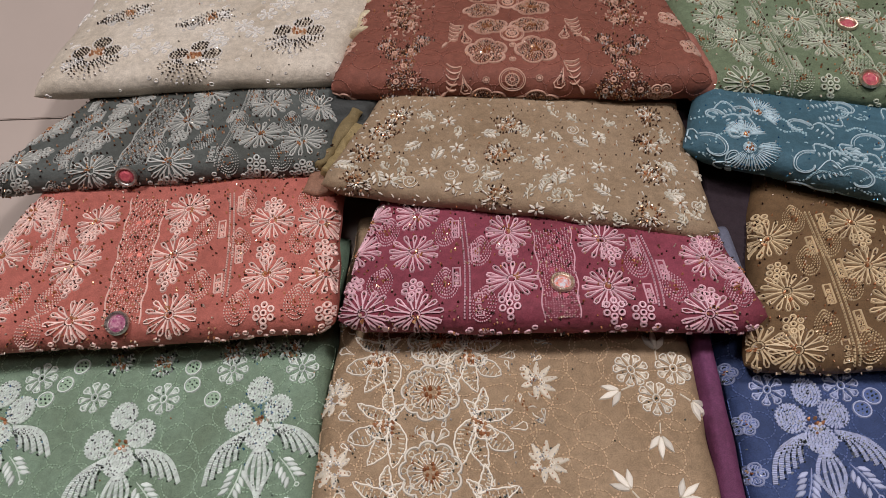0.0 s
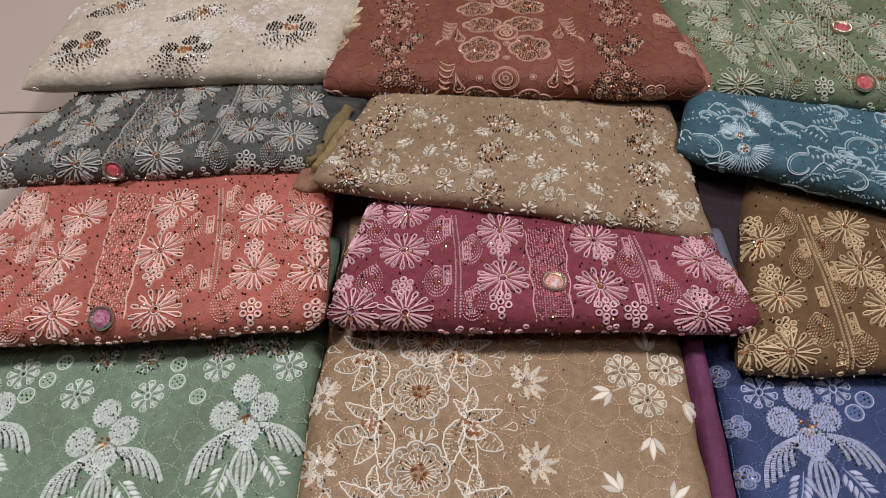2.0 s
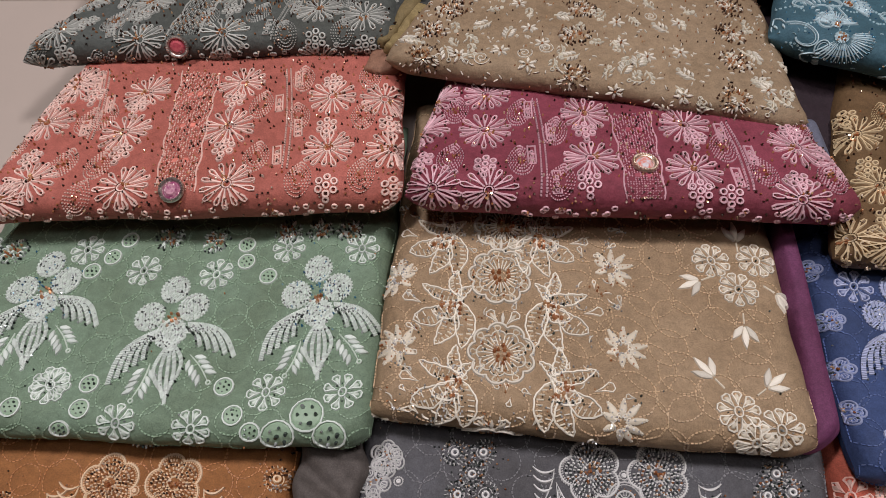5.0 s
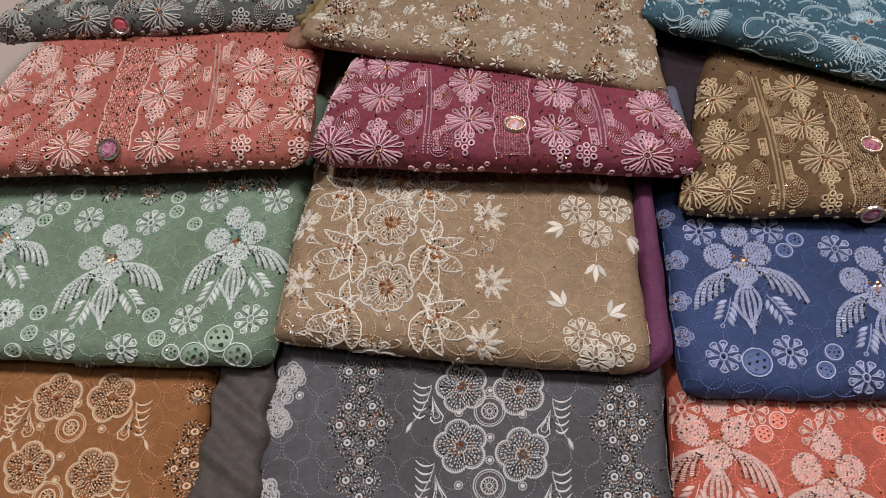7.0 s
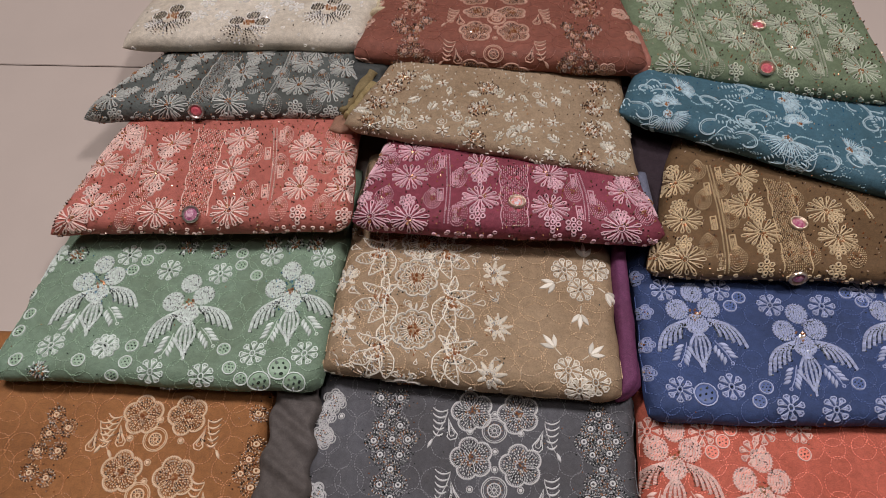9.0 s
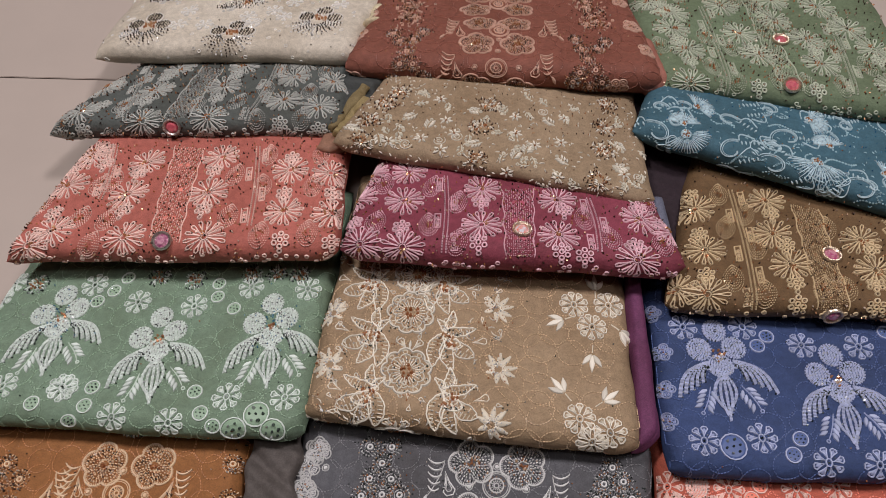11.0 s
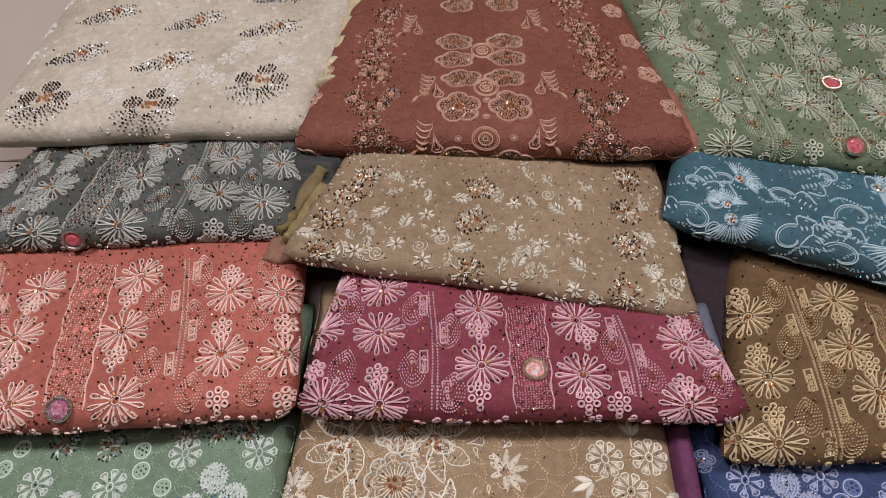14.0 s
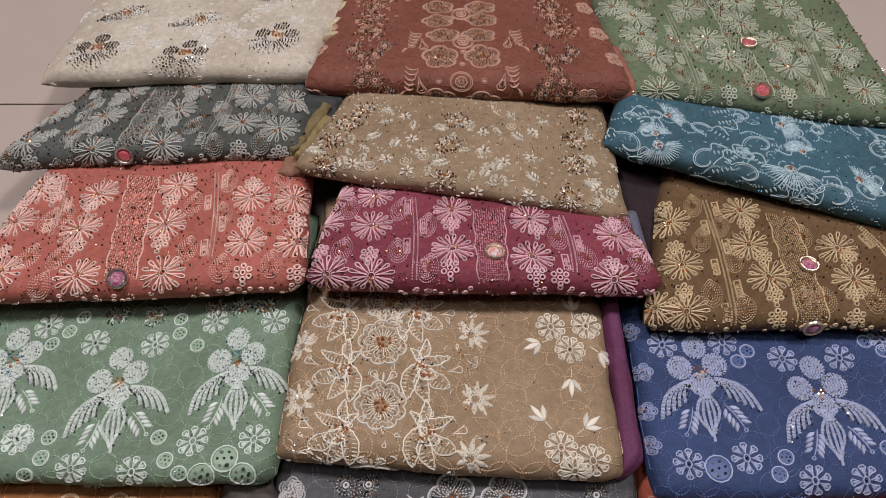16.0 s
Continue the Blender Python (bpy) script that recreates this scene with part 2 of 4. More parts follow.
class Stitcher:
    def __init__(self, fold):
        self.fold = fold
        self.clear()
        self.at(0, 0)

    def clear(self):
        self.v, self.f, self.m, self.count = [], [], [], 0

    def at(self, x, w, rot=0.0, sx=1.0, sy=None):
        c, s = math.cos(radians(rot)), math.sin(radians(rot))
        sy = sx if sy is None else sy
        self.turn = np.array([[c * sx, s * sx], [-s * sy, c * sy]])
        self.turn = np.array([[sx, 0], [0, sy]]) @ np.array([[c, s], [-s, c]])
        self.o = np.array([x, w], float)
        return self

    def add(self, xy, n, faces, slot):
        xy = np.asarray(xy, float) @ self.turn + self.o
        self.v.append(np.column_stack([xy, n]))
        f = np.asarray(faces, int) + self.count
        self.f.append(f)
        self.m.append(np.full(len(f), slot))
        self.count += len(xy)

    def line(self, pts, wid=1.0, high=0.6, closed=False, slot=0, ww=None):
        p = np.asarray(pts, float)
        n = len(p)
        if closed:
            t = np.roll(p, -1, 0) - np.roll(p, 1, 0)
        else:
            t = np.gradient(p, axis=0)
        t /= np.linalg.norm(t, axis=1, keepdims=True) + 1e-9
        q = np.column_stack([-t[:, 1], t[:, 0]]) * wid / 2
        if ww is None:
            ww = np.ones(n)
            if not closed and n > 2:
                ww[0] = ww[-1] = 0.45
        ww = np.asarray(ww, float)[:, None]
        high = min(high, 0.42 * wid + 0.12)
        xy = np.concatenate([p - q * ww, p - 0.55 * q * ww, p + 0.55 * q * ww, p + q * ww])
        h = np.concatenate([np.full(n, -0.15), np.full(n, high), np.full(n, high), np.full(n, -0.15)])
        i = np.arange(n if closed else n - 1)
        j = (i + 1) % n
        f = np.concatenate([np.stack(a, 1) for b in (0, n, 2 * n) for a in ((b + i, b + j, b + n + j), (b + i, b + n + j, b + n + i))])
        self.add(xy, h, f[:, ::-1], slot)

    def ring(self, x, y, r, wid=1.0, high=0.6, slot=0, seg=10, ry=None):
        a = np.linspace(0, 2 * math.pi, seg, endpoint=False)
        self.line(np.column_stack([x + r * np.cos(a), y + (ry or r) * np.sin(a)]), wid, high, True, slot)

    def loop(self, x, y, ang, r0, r1, wid, thick=0.9, high=0.7, slot=0):
        """A long petal outline from r0 to r1 away from (x, y), wider at its far end."""
        ca, sa = math.cos(radians(ang)), math.sin(radians(ang))
        k = np.array([(r0, 0), (r0 + 0.45 * (r1 - r0), 0.34), (r0 + 0.82 * (r1 - r0), 1), (r1, 0.55), (r1, -0.55), (r0 + 0.82 * (r1 - r0), -1), (r0 + 0.45 * (r1 - r0), -0.34)])
        u, t = k[:, 0], k[:, 1] * wid / 2
        self.line(np.column_stack([x + u * ca - t * sa, y + u * sa + t * ca]), thick, high, True, slot)

    def patch(self, x, y, rx, ry, ang=0.0, high=0.8, slot=0, seg=14, tip=0.0, ridges=0):
        """A raised filled petal; tip above 0 draws its far end to a point."""
        a = np.linspace(0, 2 * math.pi, seg, endpoint=False)
        ca, sa = math.cos(radians(ang)), math.sin(radians(ang))
        cx, cy = np.cos(a), np.sin(a)
        cy = cy * (1 - tip * np.clip(cx, 0, 1) ** 1.5) * (1 - 0.45 * tip * np.clip(-cx, 0, 1))
        xy, h = [], []
        for k, hh in ((1.0, -0.15), (0.86, high * 0.75), (0.5, high)):
            px, py = rx * cx * k, ry * cy * k
            xy.append(np.column_stack([x + px * ca - py * sa, y + px * sa + py * ca]))
            h.append(np.full(seg, hh) * (1 + 0.0 * a))
        xy.append([[x, y]])
        h.append([high])
        i = np.arange(seg)
        j = (i + 1) % seg
        f = []
        for b in (0, seg):
            f += [np.stack((b + i, b + j, b + seg + j), 1), np.stack((b + i, b + seg + j, b + seg + i), 1)]
        f.append(np.stack((2 * seg + i, 2 * seg + j, np.full(seg, 3 * seg)), 1))
        self.add(np.concatenate(xy), np.concatenate(h), np.concatenate(f), slot)

    def beads(self, pts, r=0.9, slot=1):
        for x, y in np.asarray(pts, float).reshape(-1, 2):
            k = r * random.uniform(0.8, 1.2)
            a = np.arange(6) * math.pi / 3 + random.random() * 3
            c, s = np.cos(a), np.sin(a)
            tx, ty = random.uniform(-0.25, 0.25) * k, random.uniform(-0.25, 0.25) * k
            xy = np.concatenate([np.column_stack([x + k * c, y + k * s]), np.column_stack([x + tx + 0.6 * k * c, y + ty + 0.6 * k * s])])
            h = np.concatenate([np.full(6, 0.1), 0.1 + k * (1.0 + 0.2 * np.sin(a + random.random() * 6))])
            i = np.arange(6)
            j = (i + 1) % 6
            f = np.concatenate([np.stack((i, j, 6 + j), 1), np.stack((i, 6 + j, 6 + i), 1), [[6, 7, 8], [6, 8, 9], [6, 9, 10], [6, 10, 11]]])
            self.add(xy, h, f, slot)

    def out(self, name, mats, parent, kind="", label=""):
        if not self.count:
            return None
        v, f, m = np.concatenate(self.v), np.concatenate(self.f), np.concatenate(self.m)
        v[:, 2] *= 1.9
        v[:, 0] = np.clip(v[:, 0], 1.5, self.fold.width * 1000 - 1.5)
        v[:, 1] = np.clip(v[:, 1], -14, self.fold.depth * 1000 + 8)
        co = self.fold.lay(v[:, 0] / 1000, v[:, 1] / 1000, v[:, 2] / 1000)
        me = bpy.data.meshes.new(name)
        me.vertices.add(len(co))
        me.vertices.foreach_set("co", co.ravel())
        me.loops.add(len(f) * 3)
        me.loops.foreach_set("vertex_index", f.ravel())
        me.polygons.add(len(f))
        me.polygons.foreach_set("loop_start", np.arange(len(f)) * 3)
        me.polygons.foreach_set("material_index", m)
        me.polygons.foreach_set("use_smooth", m == 0)
        for mat in mats:
            me.materials.append(mat)
        me.update(calc_edges=True)
        me.validate()
        ob = new(name, me)
        ob.parent = parent
        tagged(ob, label, kind=kind)
        self.clear()
        self.at(0, 0)
        return ob


def polar(r, deg):
    return r * math.cos(radians(deg)), r * math.sin(radians(deg))


def jit(k):
    return random.uniform(-k, k)


# slots: 0 thread, 1 dark sequins, 2 gold and crystal beads, 3 pale satin


def daisy(s, r=24, n=14, start=0, span=360):
    """A fan of thick looped petals, open at the far end, round a stitched eye."""
    for k in range(n):
        a = start + span * k / n + jit(3)
        rr = r * (1 + jit(0.07)) * (0.9 + 0.1 * abs(math.cos(radians(a))))
        s.loop(0, 0, a, r * 0.2, rr, r * 0.17, 1.75, 1.5, 3)
        s.line([polar(r * 0.2, a), polar(r * 0.55, a)], 2.0, 1.5, slot=3)
        s.beads([polar(rr - 2.4, a)], 0.85, 1)
        if random.random() < 0.6:
            s.beads([polar(rr * random.uniform(0.75, 1.1), a + 180 / n)], 0.85, 1)
    s.ring(0, 0, r * 0.15, 1.6, 1.3, 3)
    g = polar(r * 0.2, random.uniform(0, 360))
    s.beads([(g[0] + jit(r * 0.18), g[1] + jit(r * 0.18)) for _ in range(6)], 1.35, 2)
    s.beads([(jit(r * 0.3), jit(r * 0.3)) for _ in range(5)], 0.9, 1)


def ring_cluster(s, r=7.5):
    for k in range(6):
        s.ring(*polar(r, 60 * k + 30), 2.6, 2.2, 1.4, 3, seg=10)
    s.ring(0, 0, 2.5, 2.1, 1.4, 3, seg=10)
    s.ring(0, -r * 1.75, 2.4, 2.0, 1.4, 3, seg=10)
    s.beads([polar(r, 60 * k + 30) for k in range(6)] + [(0, 0), (0, -r * 1.75)], 0.8, 1)


def drop(s, size=18):
    """A teardrop of dotted rows round a beaded heart."""
    for q, n in ((1.0, 36), (0.8, 28), (0.6, 20), (0.4, 12)):
        for k in range(n):
            a = 2 * math.pi * k / n
            x, y = 0.62 * size * q * math.sin(a), size * q * math.cos(a)
            x *= 1 - 0.55 * max(0, math.cos(a)) ** 2
            dx, dy = jit(0.2) + 0.7 * math.cos(a), -0.7 * math.sin(a)
            s.line([(x - dx, y - dy), (x, y), (x + dx, y + dy)], 1.45, 0.95)
    s.beads([(jit(size * 0.25), jit(size * 0.35)) for _ in range(7)], 0.95, 2)
    s.beads([(jit(size * 0.5), jit(size * 0.6)) for _ in range(6)], 0.8, 1)


def ladder(s, high=24):
    h = high / 2
    s.line([(-3.4, -h), (-3.4, h)], 1.8, 1.0)
    s.line([(3.4, -h), (3.4, h)], 1.8, 1.0)
    n = int(high / 6)
    for k in range(n):
        y = -h + 3 + k * 6
        s.line([(-3.4, y - 2.6), (3.4, y - 2.6)], 1.1, 0.7)
        s.ring(0, y, 1.5, 1.3, 0.9, seg=7)
    s.beads([(0, -h + 3 + k * 6) for k in range(n)], 0.8, 1)
    s.line([(-3.4, h), (3.4, h)], 1.1, 0.7)


def dotted(s, x0, y0, x1, y1, off=0.0):
    n = max(2, int(math.hypot(x1 - x0, y1 - y0) / 3.0))
    for k in range(n):
        t, t2 = k / n, (k + 0.72) / n
        bow = 3.0 * math.sin(math.pi * t)
        s.line([(x0 + (x1 - x0) * t + bow + off, y0 + (y1 - y0) * t), (x0 + (x1 - x0) * t2 + bow + off, y0 + (y1 - y0) * t2)], 1.9, 1.0)


def wavy(s, x0, y0, x1, y1, wid=1.0):
    t = np.linspace(0, 1, 40)
    d = math.hypot(x1 - x0, y1 - y0)
    s.line(np.column_stack([x0 + (x1 - x0) * t + 1.1 * np.sin(t * d / 5), y0 + (y1 - y0) * t + 0.4 * np.sin(t * d / 3)]), wid, 0.6)


def placket(s, a, b, c, d):
    """The closing strip between two sewn lines: rows of fine dotted diamonds and sequins."""
    wavy(s, *a, *b, 1.5)
    wavy(s, *c, *d, 1.5)
    rows = int(math.hypot(b[0] - a[0], b[1] - a[1]) / 4.2)

    def g(t, q):
        return ((a[0] + (b[0] - a[0]) * t) * (1 - q) + (c[0] + (d[0] - c[0]) * t) * q, (a[1] + (b[1] - a[1]) * t) * (1 - q) + (c[1] + (d[1] - c[1]) * t) * q)
    for row in range(rows):
        for col in range(7):
            q, t = (col + (0.75 if row % 2 else 0.25)) / 7, (row + 0.5) / rows
            x, y = g(t, q)
            for dx, dy in ((1.2, 1.1), (-1.2, 1.1), (1.2, -1.1), (-1.2, -1.1)):
                if random.random() < 0.8:
                    s.line([(x + dx * 0.5, y + dy * 0.5), (x + dx * 1.4, y + dy * 1.4)], 0.75, 0.6)
            if random.random() < 0.5:
                s.beads([(x + jit(1), y + jit(1))], 0.9, 1 if random.random() < 0.75 else 2)
    for k in range(3):
        x, y = g(0.22 + 0.28 * k, 0.5)
        s.patch(x - 5, y, 4.2, 3.2, 45, 0.6, 6, 4)
        s.patch(x + 5, y, 4.2, 3.2, -45, 0.6, 6, 4)


def small_flower(s, r=15, n=8, slot=3, eye=True):
    """A flower of looped petals, each with a stitched heart."""
    for k in range(n):
        a = 360 * k / n + jit(3)
        s.loop(0, 0, a, r * 0.3, r, r * 0.46, 1.7, 1.5, slot)
        x, y = polar(r * 0.72, a)
        s.patch(x, y, r * 0.2, r * 0.12, a, 0.8, 0, 8)
        if eye and random.random() < 0.4:
            s.beads([polar(r * 0.5, a + 180 / n)], 0.7, 1)
    s.ring(0, 0, r * 0.2, 1.7, 1.3, slot, 9, r * 0.26)
    if eye:
        s.beads([(0, 0)], 1.1, 1)


def dotted_disc(s, r=7.5):
    """A satin disc with a ring of open dots."""
    s.ring(0, 0, r, 1.8, 1.2, 3, seg=14)
    s.patch(0, 0, r * 0.95, r * 0.95, 0, 0.5, 6, 14)
    pts = [(0, 0)] + [polar(r * 0.55, 60 * k) for k in range(6)]
    s.beads(pts, 1.05 * r / 7.5, 1)


def satin_disc(s, x, y, r, ry=None):
    """A round petal filled with slanted rows of satin stitch and sequins."""
    ry = ry or r
    s.patch(x, y, r * 0.97, ry * 0.97, 0, 0.3, 6, 18)
    n = int(r / 1.3)
    for k in range(-n, n + 1):
        q = k / (n + 0.5)
        hw = r * math.sqrt(max(0, 1 - q * q))
        m = max(2, int(hw / 1.4))
        for seg in range(m):
            x0 = x - hw + 2 * hw * seg / m
            s.line([(x0, y + q * ry - 0.5), (x0 + 1.7 * hw / m, y + q * ry + 0.7)], 1.5, 1.3, slot=3)
    m = max(14, int(r * 2))
    for k in range(m):
        a = 2 * math.pi * k / m
        s.line([(x + 0.92 * r * math.cos(a), y + 0.92 * ry * math.sin(a)), (x + 1.08 * r * math.cos(a), y + 1.08 * ry * math.sin(a))], 1.5, 1.2, slot=3)
    for _ in range(int(r * 2.4)):
        u, t = polar(random.random() ** 0.5 * r, random.uniform(0, 360))
        s.beads([(x + u, y + t * ry / r)], 0.95, 1 if random.random() < 0.8 else 4)


def band(s, p, wid, slot=3, ww=None):
    """A satin band along the points p, laid in slanting cross stitches."""
    p = np.asarray(p, float)
    d = np.gradient(p, axis=0)
    run = np.concatenate([[0], np.cumsum(np.linalg.norm(np.diff(p, axis=0), axis=1))])
    n = max(3, int(run[-1] / 1.5))
    for r in np.linspace(0, run[-1], n):
        x, y = np.interp(r, run, p[:, 0]), np.interp(r, run, p[:, 1])
        dx, dy = np.interp(r, run, d[:, 0]), np.interp(r, run, d[:, 1])
        l = math.hypot(dx, dy) + 1e-9
        dx, dy = dx / l, dy / l
        h = 0.5 * wid * (1.0 if ww is None else np.interp(r, run, ww)) * (1 + jit(0.06))
        s.line([(x - dy * h - dx * 0.6, y + dx * h - dy * 0.6), (x + dy * h + dx * 0.6, y - dx * h + dy * 0.6)], 1.55, 1.2, slot=slot)


def wing(s, side, x0, y0, x1, y1, xi, yi, rows=5):
    """A striped wing: satin bands that fan from the root to a straight cut rim, sequins between."""
    t = np.linspace(0, 1, 11)
    for k in range(rows):
        q = k / (rows - 1)
        ex, ey = x1 + (xi - x1) * q, y1 + (yi - y1) * q
        bow = 10 - 7 * q
        px = x0 + (ex - x0) * t + side * 0.7 * bow * np.sin(math.pi * t)
        py = y0 - 3 * q + (ey - y0 + 3 * q) * t + 0.7 * bow * np.sin(math.pi * t)
        band(s, np.column_stack([px, py]), 3.9 - 0.7 * q, 3, 0.3 + 0.7 * np.minimum(1, 1.5 * t))
        nrm = np.column_stack([-np.gradient(py), np.gradient(px)])
        nrm /= np.linalg.norm(nrm, axis=1, keepdims=True)
        s.beads((np.column_stack([px, py]) - nrm * 2.6 * side)[1:], 1.0, 1)
        s.beads((np.column_stack([px, py]) + nrm * 0.6 * side)[4::4], 0.8, 4)


def sprig(s, x, y, ang, size=22, n=4, slot=3, fat=1.0):
    ca, sa = math.cos(radians(ang)), math.sin(radians(ang))

    def g(u, t):
        return (x + u * ca - t * sa, y + u * sa + t * ca)
    s.line([g(size * q, math.sin(q * 3) * 1.5) for q in np.linspace(0, 1, 8)], 1.3, 0.9)
    for k in range(n):
        u = size * (0.2 + 0.75 * k / n)
        for side in (1, -1):
            lx, ly = g(u + 2.5, side * 3.9 * fat)
            s.patch(lx, ly, 3.9 * fat, 1.6 * fat, ang + side * 42, 1.2, slot, 8, 0.7)
    s.ring(*g(size + 2, 0), 1.8, 1.3, 0.9, seg=8)


def leaf_trio(s, ang):
    """A short stem with three pointed satin leaves."""
    for a, l in ((ang - 34, 9), (ang, 11), (ang + 34, 9)):
        s.patch(*polar(l * 1.15, a), l, 3.2, a, 1.3, 3, 12, 0.8)
        s.line([polar(l * 0.2, a), polar(l * 2.0, a)], 0.9, 1.6)
    s.line([polar(-10, ang), (0, 0)], 1.4, 1.0)


def orchid(s):
    """A large orchid: four round petals, striped wings, a striped tail and leafy sprigs."""
    wing(s, -1, -14, -6, -50, -46, -23, -30)
    wing(s, 1, 14, -6, 50, -46, 23, -30)
    t = np.linspace(0, 1, 9)
    for k, q in enumerate((-1, -0.5, 0, 0.5, 1)):
        px, py = -1 - 4 * t + q * 11 * np.sin(math.pi * np.clip(t * 0.85 + 0.08, 0, 1)), -24 - (50 - 12 * abs(q)) * t
        band(s, np.column_stack([px, py]), 3.0)
        s.beads(np.column_stack([px + 2.4, py])[1::2], 0.95, 1)
    satin_disc(s, 2, 31, 12, 13)
    satin_disc(s, -19, 9, 12.5, 13)
    satin_disc(s, 18, 9, 12.5, 13)
    satin_disc(s, -1, -12, 13, 13)
    sprig(s, -17, -36, 244, 30, 4, 3, 1.5)
    sprig(s, 15, -36, 296, 30, 4, 3, 1.5)
    for k in range(6):
        s.ring(*polar(20, 222 + 19 * k), 2.1, 1.5, 1.1, 3, seg=8)
        s.beads([polar(20, 222 + 19 * k)], 0.7, 1)
    s.beads([polar(random.uniform(1, 8), 45 * k + jit(15)) for k in range(9)], 1.7, 2)
    s.beads([(jit(26), jit(22)) for _ in range(24)], 0.9, 1)


def lobed(s, r=24, lobes=5):
    """A flower of round lobes: a twisted double rim, close radial stitches and beads."""
    a = np.linspace(0, 2 * math.pi, 60, endpoint=False)

    def edge(b):
        return r * (0.74 + 0.26 * np.abs(np.sin(lobes * b / 2 + 0.3)) ** 0.6)
    rim = edge(a)
    s.line(np.column_stack([rim * np.cos(a), rim * np.sin(a)]), 1.7, 1.4, True, 3)
    for k in range(72):
        b = 2 * math.pi * k / 72
        e = float(edge(b))
        s.line([((e - 2.6) * math.cos(b), (e - 2.6) * math.sin(b)), ((e + 1.2) * math.cos(b + 0.05), (e + 1.2) * math.sin(b + 0.05))], 1.1, 1.2, slot=0)
    for q in (0.84, 0.7, 0.56, 0.42, 0.3):
        m = int(46 * q)
        for k in range(m):
            b = 2 * math.pi * k / m + jit(0.05)
            rr = q * float(edge(b))
            s.line([((rr - 2.2) * math.cos(b), (rr - 2.2) * math.sin(b)), (rr * math.cos(b), rr * math.sin(b))], 1.4, 1.1, slot=3 if k % 2 else 0)
            b += math.pi / m
            if random.random() < 0.8:
                s.beads([((rr - 1) * math.cos(b), (rr - 1) * math.sin(b))], 1.0, 1 if random.random() < 0.75 else 2)
    s.ring(0, 0, r * 0.24, 1.7, 1.3, seg=12)
    s.beads([polar(random.uniform(0, r * 0.4), random.uniform(0, 360)) for _ in range(18)], 1.35, 2)


def wheel(s, r=14):
    s.ring(0, 0, r, 1.5, 0.9, seg=24)
    s.ring(0, 0, r * 0.86, 0.9, 0.7, seg=22)
    s.ring(0, 0, r * 0.52, 1.6, 1.0, seg=16)
    s.ring(0, 0, r * 0.18, 1.4, 1.0, seg=8)
    for k in range(14):
        s.line([polar(r * 0.24, k * 25.7), polar(r * 0.48, k * 25.7)], 1.1, 0.8)
    s.beads([polar(r * 0.38, k * 36) for k in range(10)], 0.9, 1)
    s.beads([polar(r * 0.62, k * 30) for k in range(12)], 0.7, 2)


def eyelet(s, r=6.5):
    """A thick open ring inside rounds of beads."""
    s.ring(0, 0, r * 0.26, 2.3, 1.5, 3, seg=10)
    if r < 5:
        n = int(r * 2.2) + 4
        for k in range(n):
            s.line([polar(r * 0.7, k * 360 / n), polar(r * 0.98, k * 360 / n)], 1.25, 0.95)
        s.ring(0, 0, r * 0.8, 1.0, 0.8, seg=12)
        return
    s.ring(0, 0, r * 0.58, 0.8, 0.7, seg=14)
    for q, n in ((0.55, 11), (0.8, 16), (1.05, 20)):
        for k in range(n):
            p = polar(r * q + jit(0.5), k * 360 / n + jit(6))
            if random.random() < 0.85:
                s.beads([p], 1.0, 1 if random.random() < 0.62 else random.choice((2, 4)))
    for k in range(18):
        s.line([polar(r * 0.9, k * 20), polar(r * 1.12, k * 20 + 4)], 1.1, 0.9)


def branch(s, side=1):
    """A claw of curved pointed leaves on a stem, with a teardrop loop and a tip leaf."""
    t = np.linspace(0, 1, 9)
    s.line(np.column_stack([side * (-4 + 16 * t ** 1.6), 15 - 36 * t]), 1.3, 0.9)
    for k in range(5):
        y, x = 14 - 7 * k, side * (-4 + 1.2 * k)
        l = 17 - 1.5 * k
        s.line(np.column_stack([x + side * l * t, y - 4.5 * np.sin(2.2 * t) + 6.5 * t ** 2]), 2.7, 1.4, slot=3, ww=0.35 + 0.65 * np.sin(math.pi * np.clip(t, 0.03, 0.97)))
        s.beads([(x + side * l * q, y - 1 + jit(2)) for q in (0.2, 0.6)], 0.8, 1)
    for wd, thick in ((12, 1.6), (6, 1.2)):
        s.loop(-side * 5, 4, 270 - side * 14, 0 if wd > 6 else 5, 25 if wd > 6 else 21, wd, thick, 1.2, 3)
    s.beads([(-side * 6 + jit(3), -10 + jit(7)) for _ in range(9)], 0.85, 1)
    s.patch(side * 15, -25, 6.5, 2.3, -62 if side > 0 else 242, 1.2, 3, 9, 0.7)


def scallop(s, r=13):
    s.patch(0, 0, r * 0.9, r * 0.9, 0, 0.4, 6, 16)
    for k in range(5):
        s.ring(*polar(r * 0.62, 72 * k), r * 0.42, 1.7, 1.1, seg=12)
        s.ring(*polar(r * 0.62, 72 * k), r * 0.2, 1.2, 1.1, seg=9)
    for k in range(26):
        s.line([polar(r * 0.5, k * 14), polar(r * 0.86, k * 14)], 0.9, 1.0)
    s.beads([(jit(r * 0.7), jit(r * 0.7)) for _ in range(16)], 0.85, 1)
    s.beads([(jit(r * 0.4), jit(r * 0.4)) for _ in range(4)], 1.0, 2)


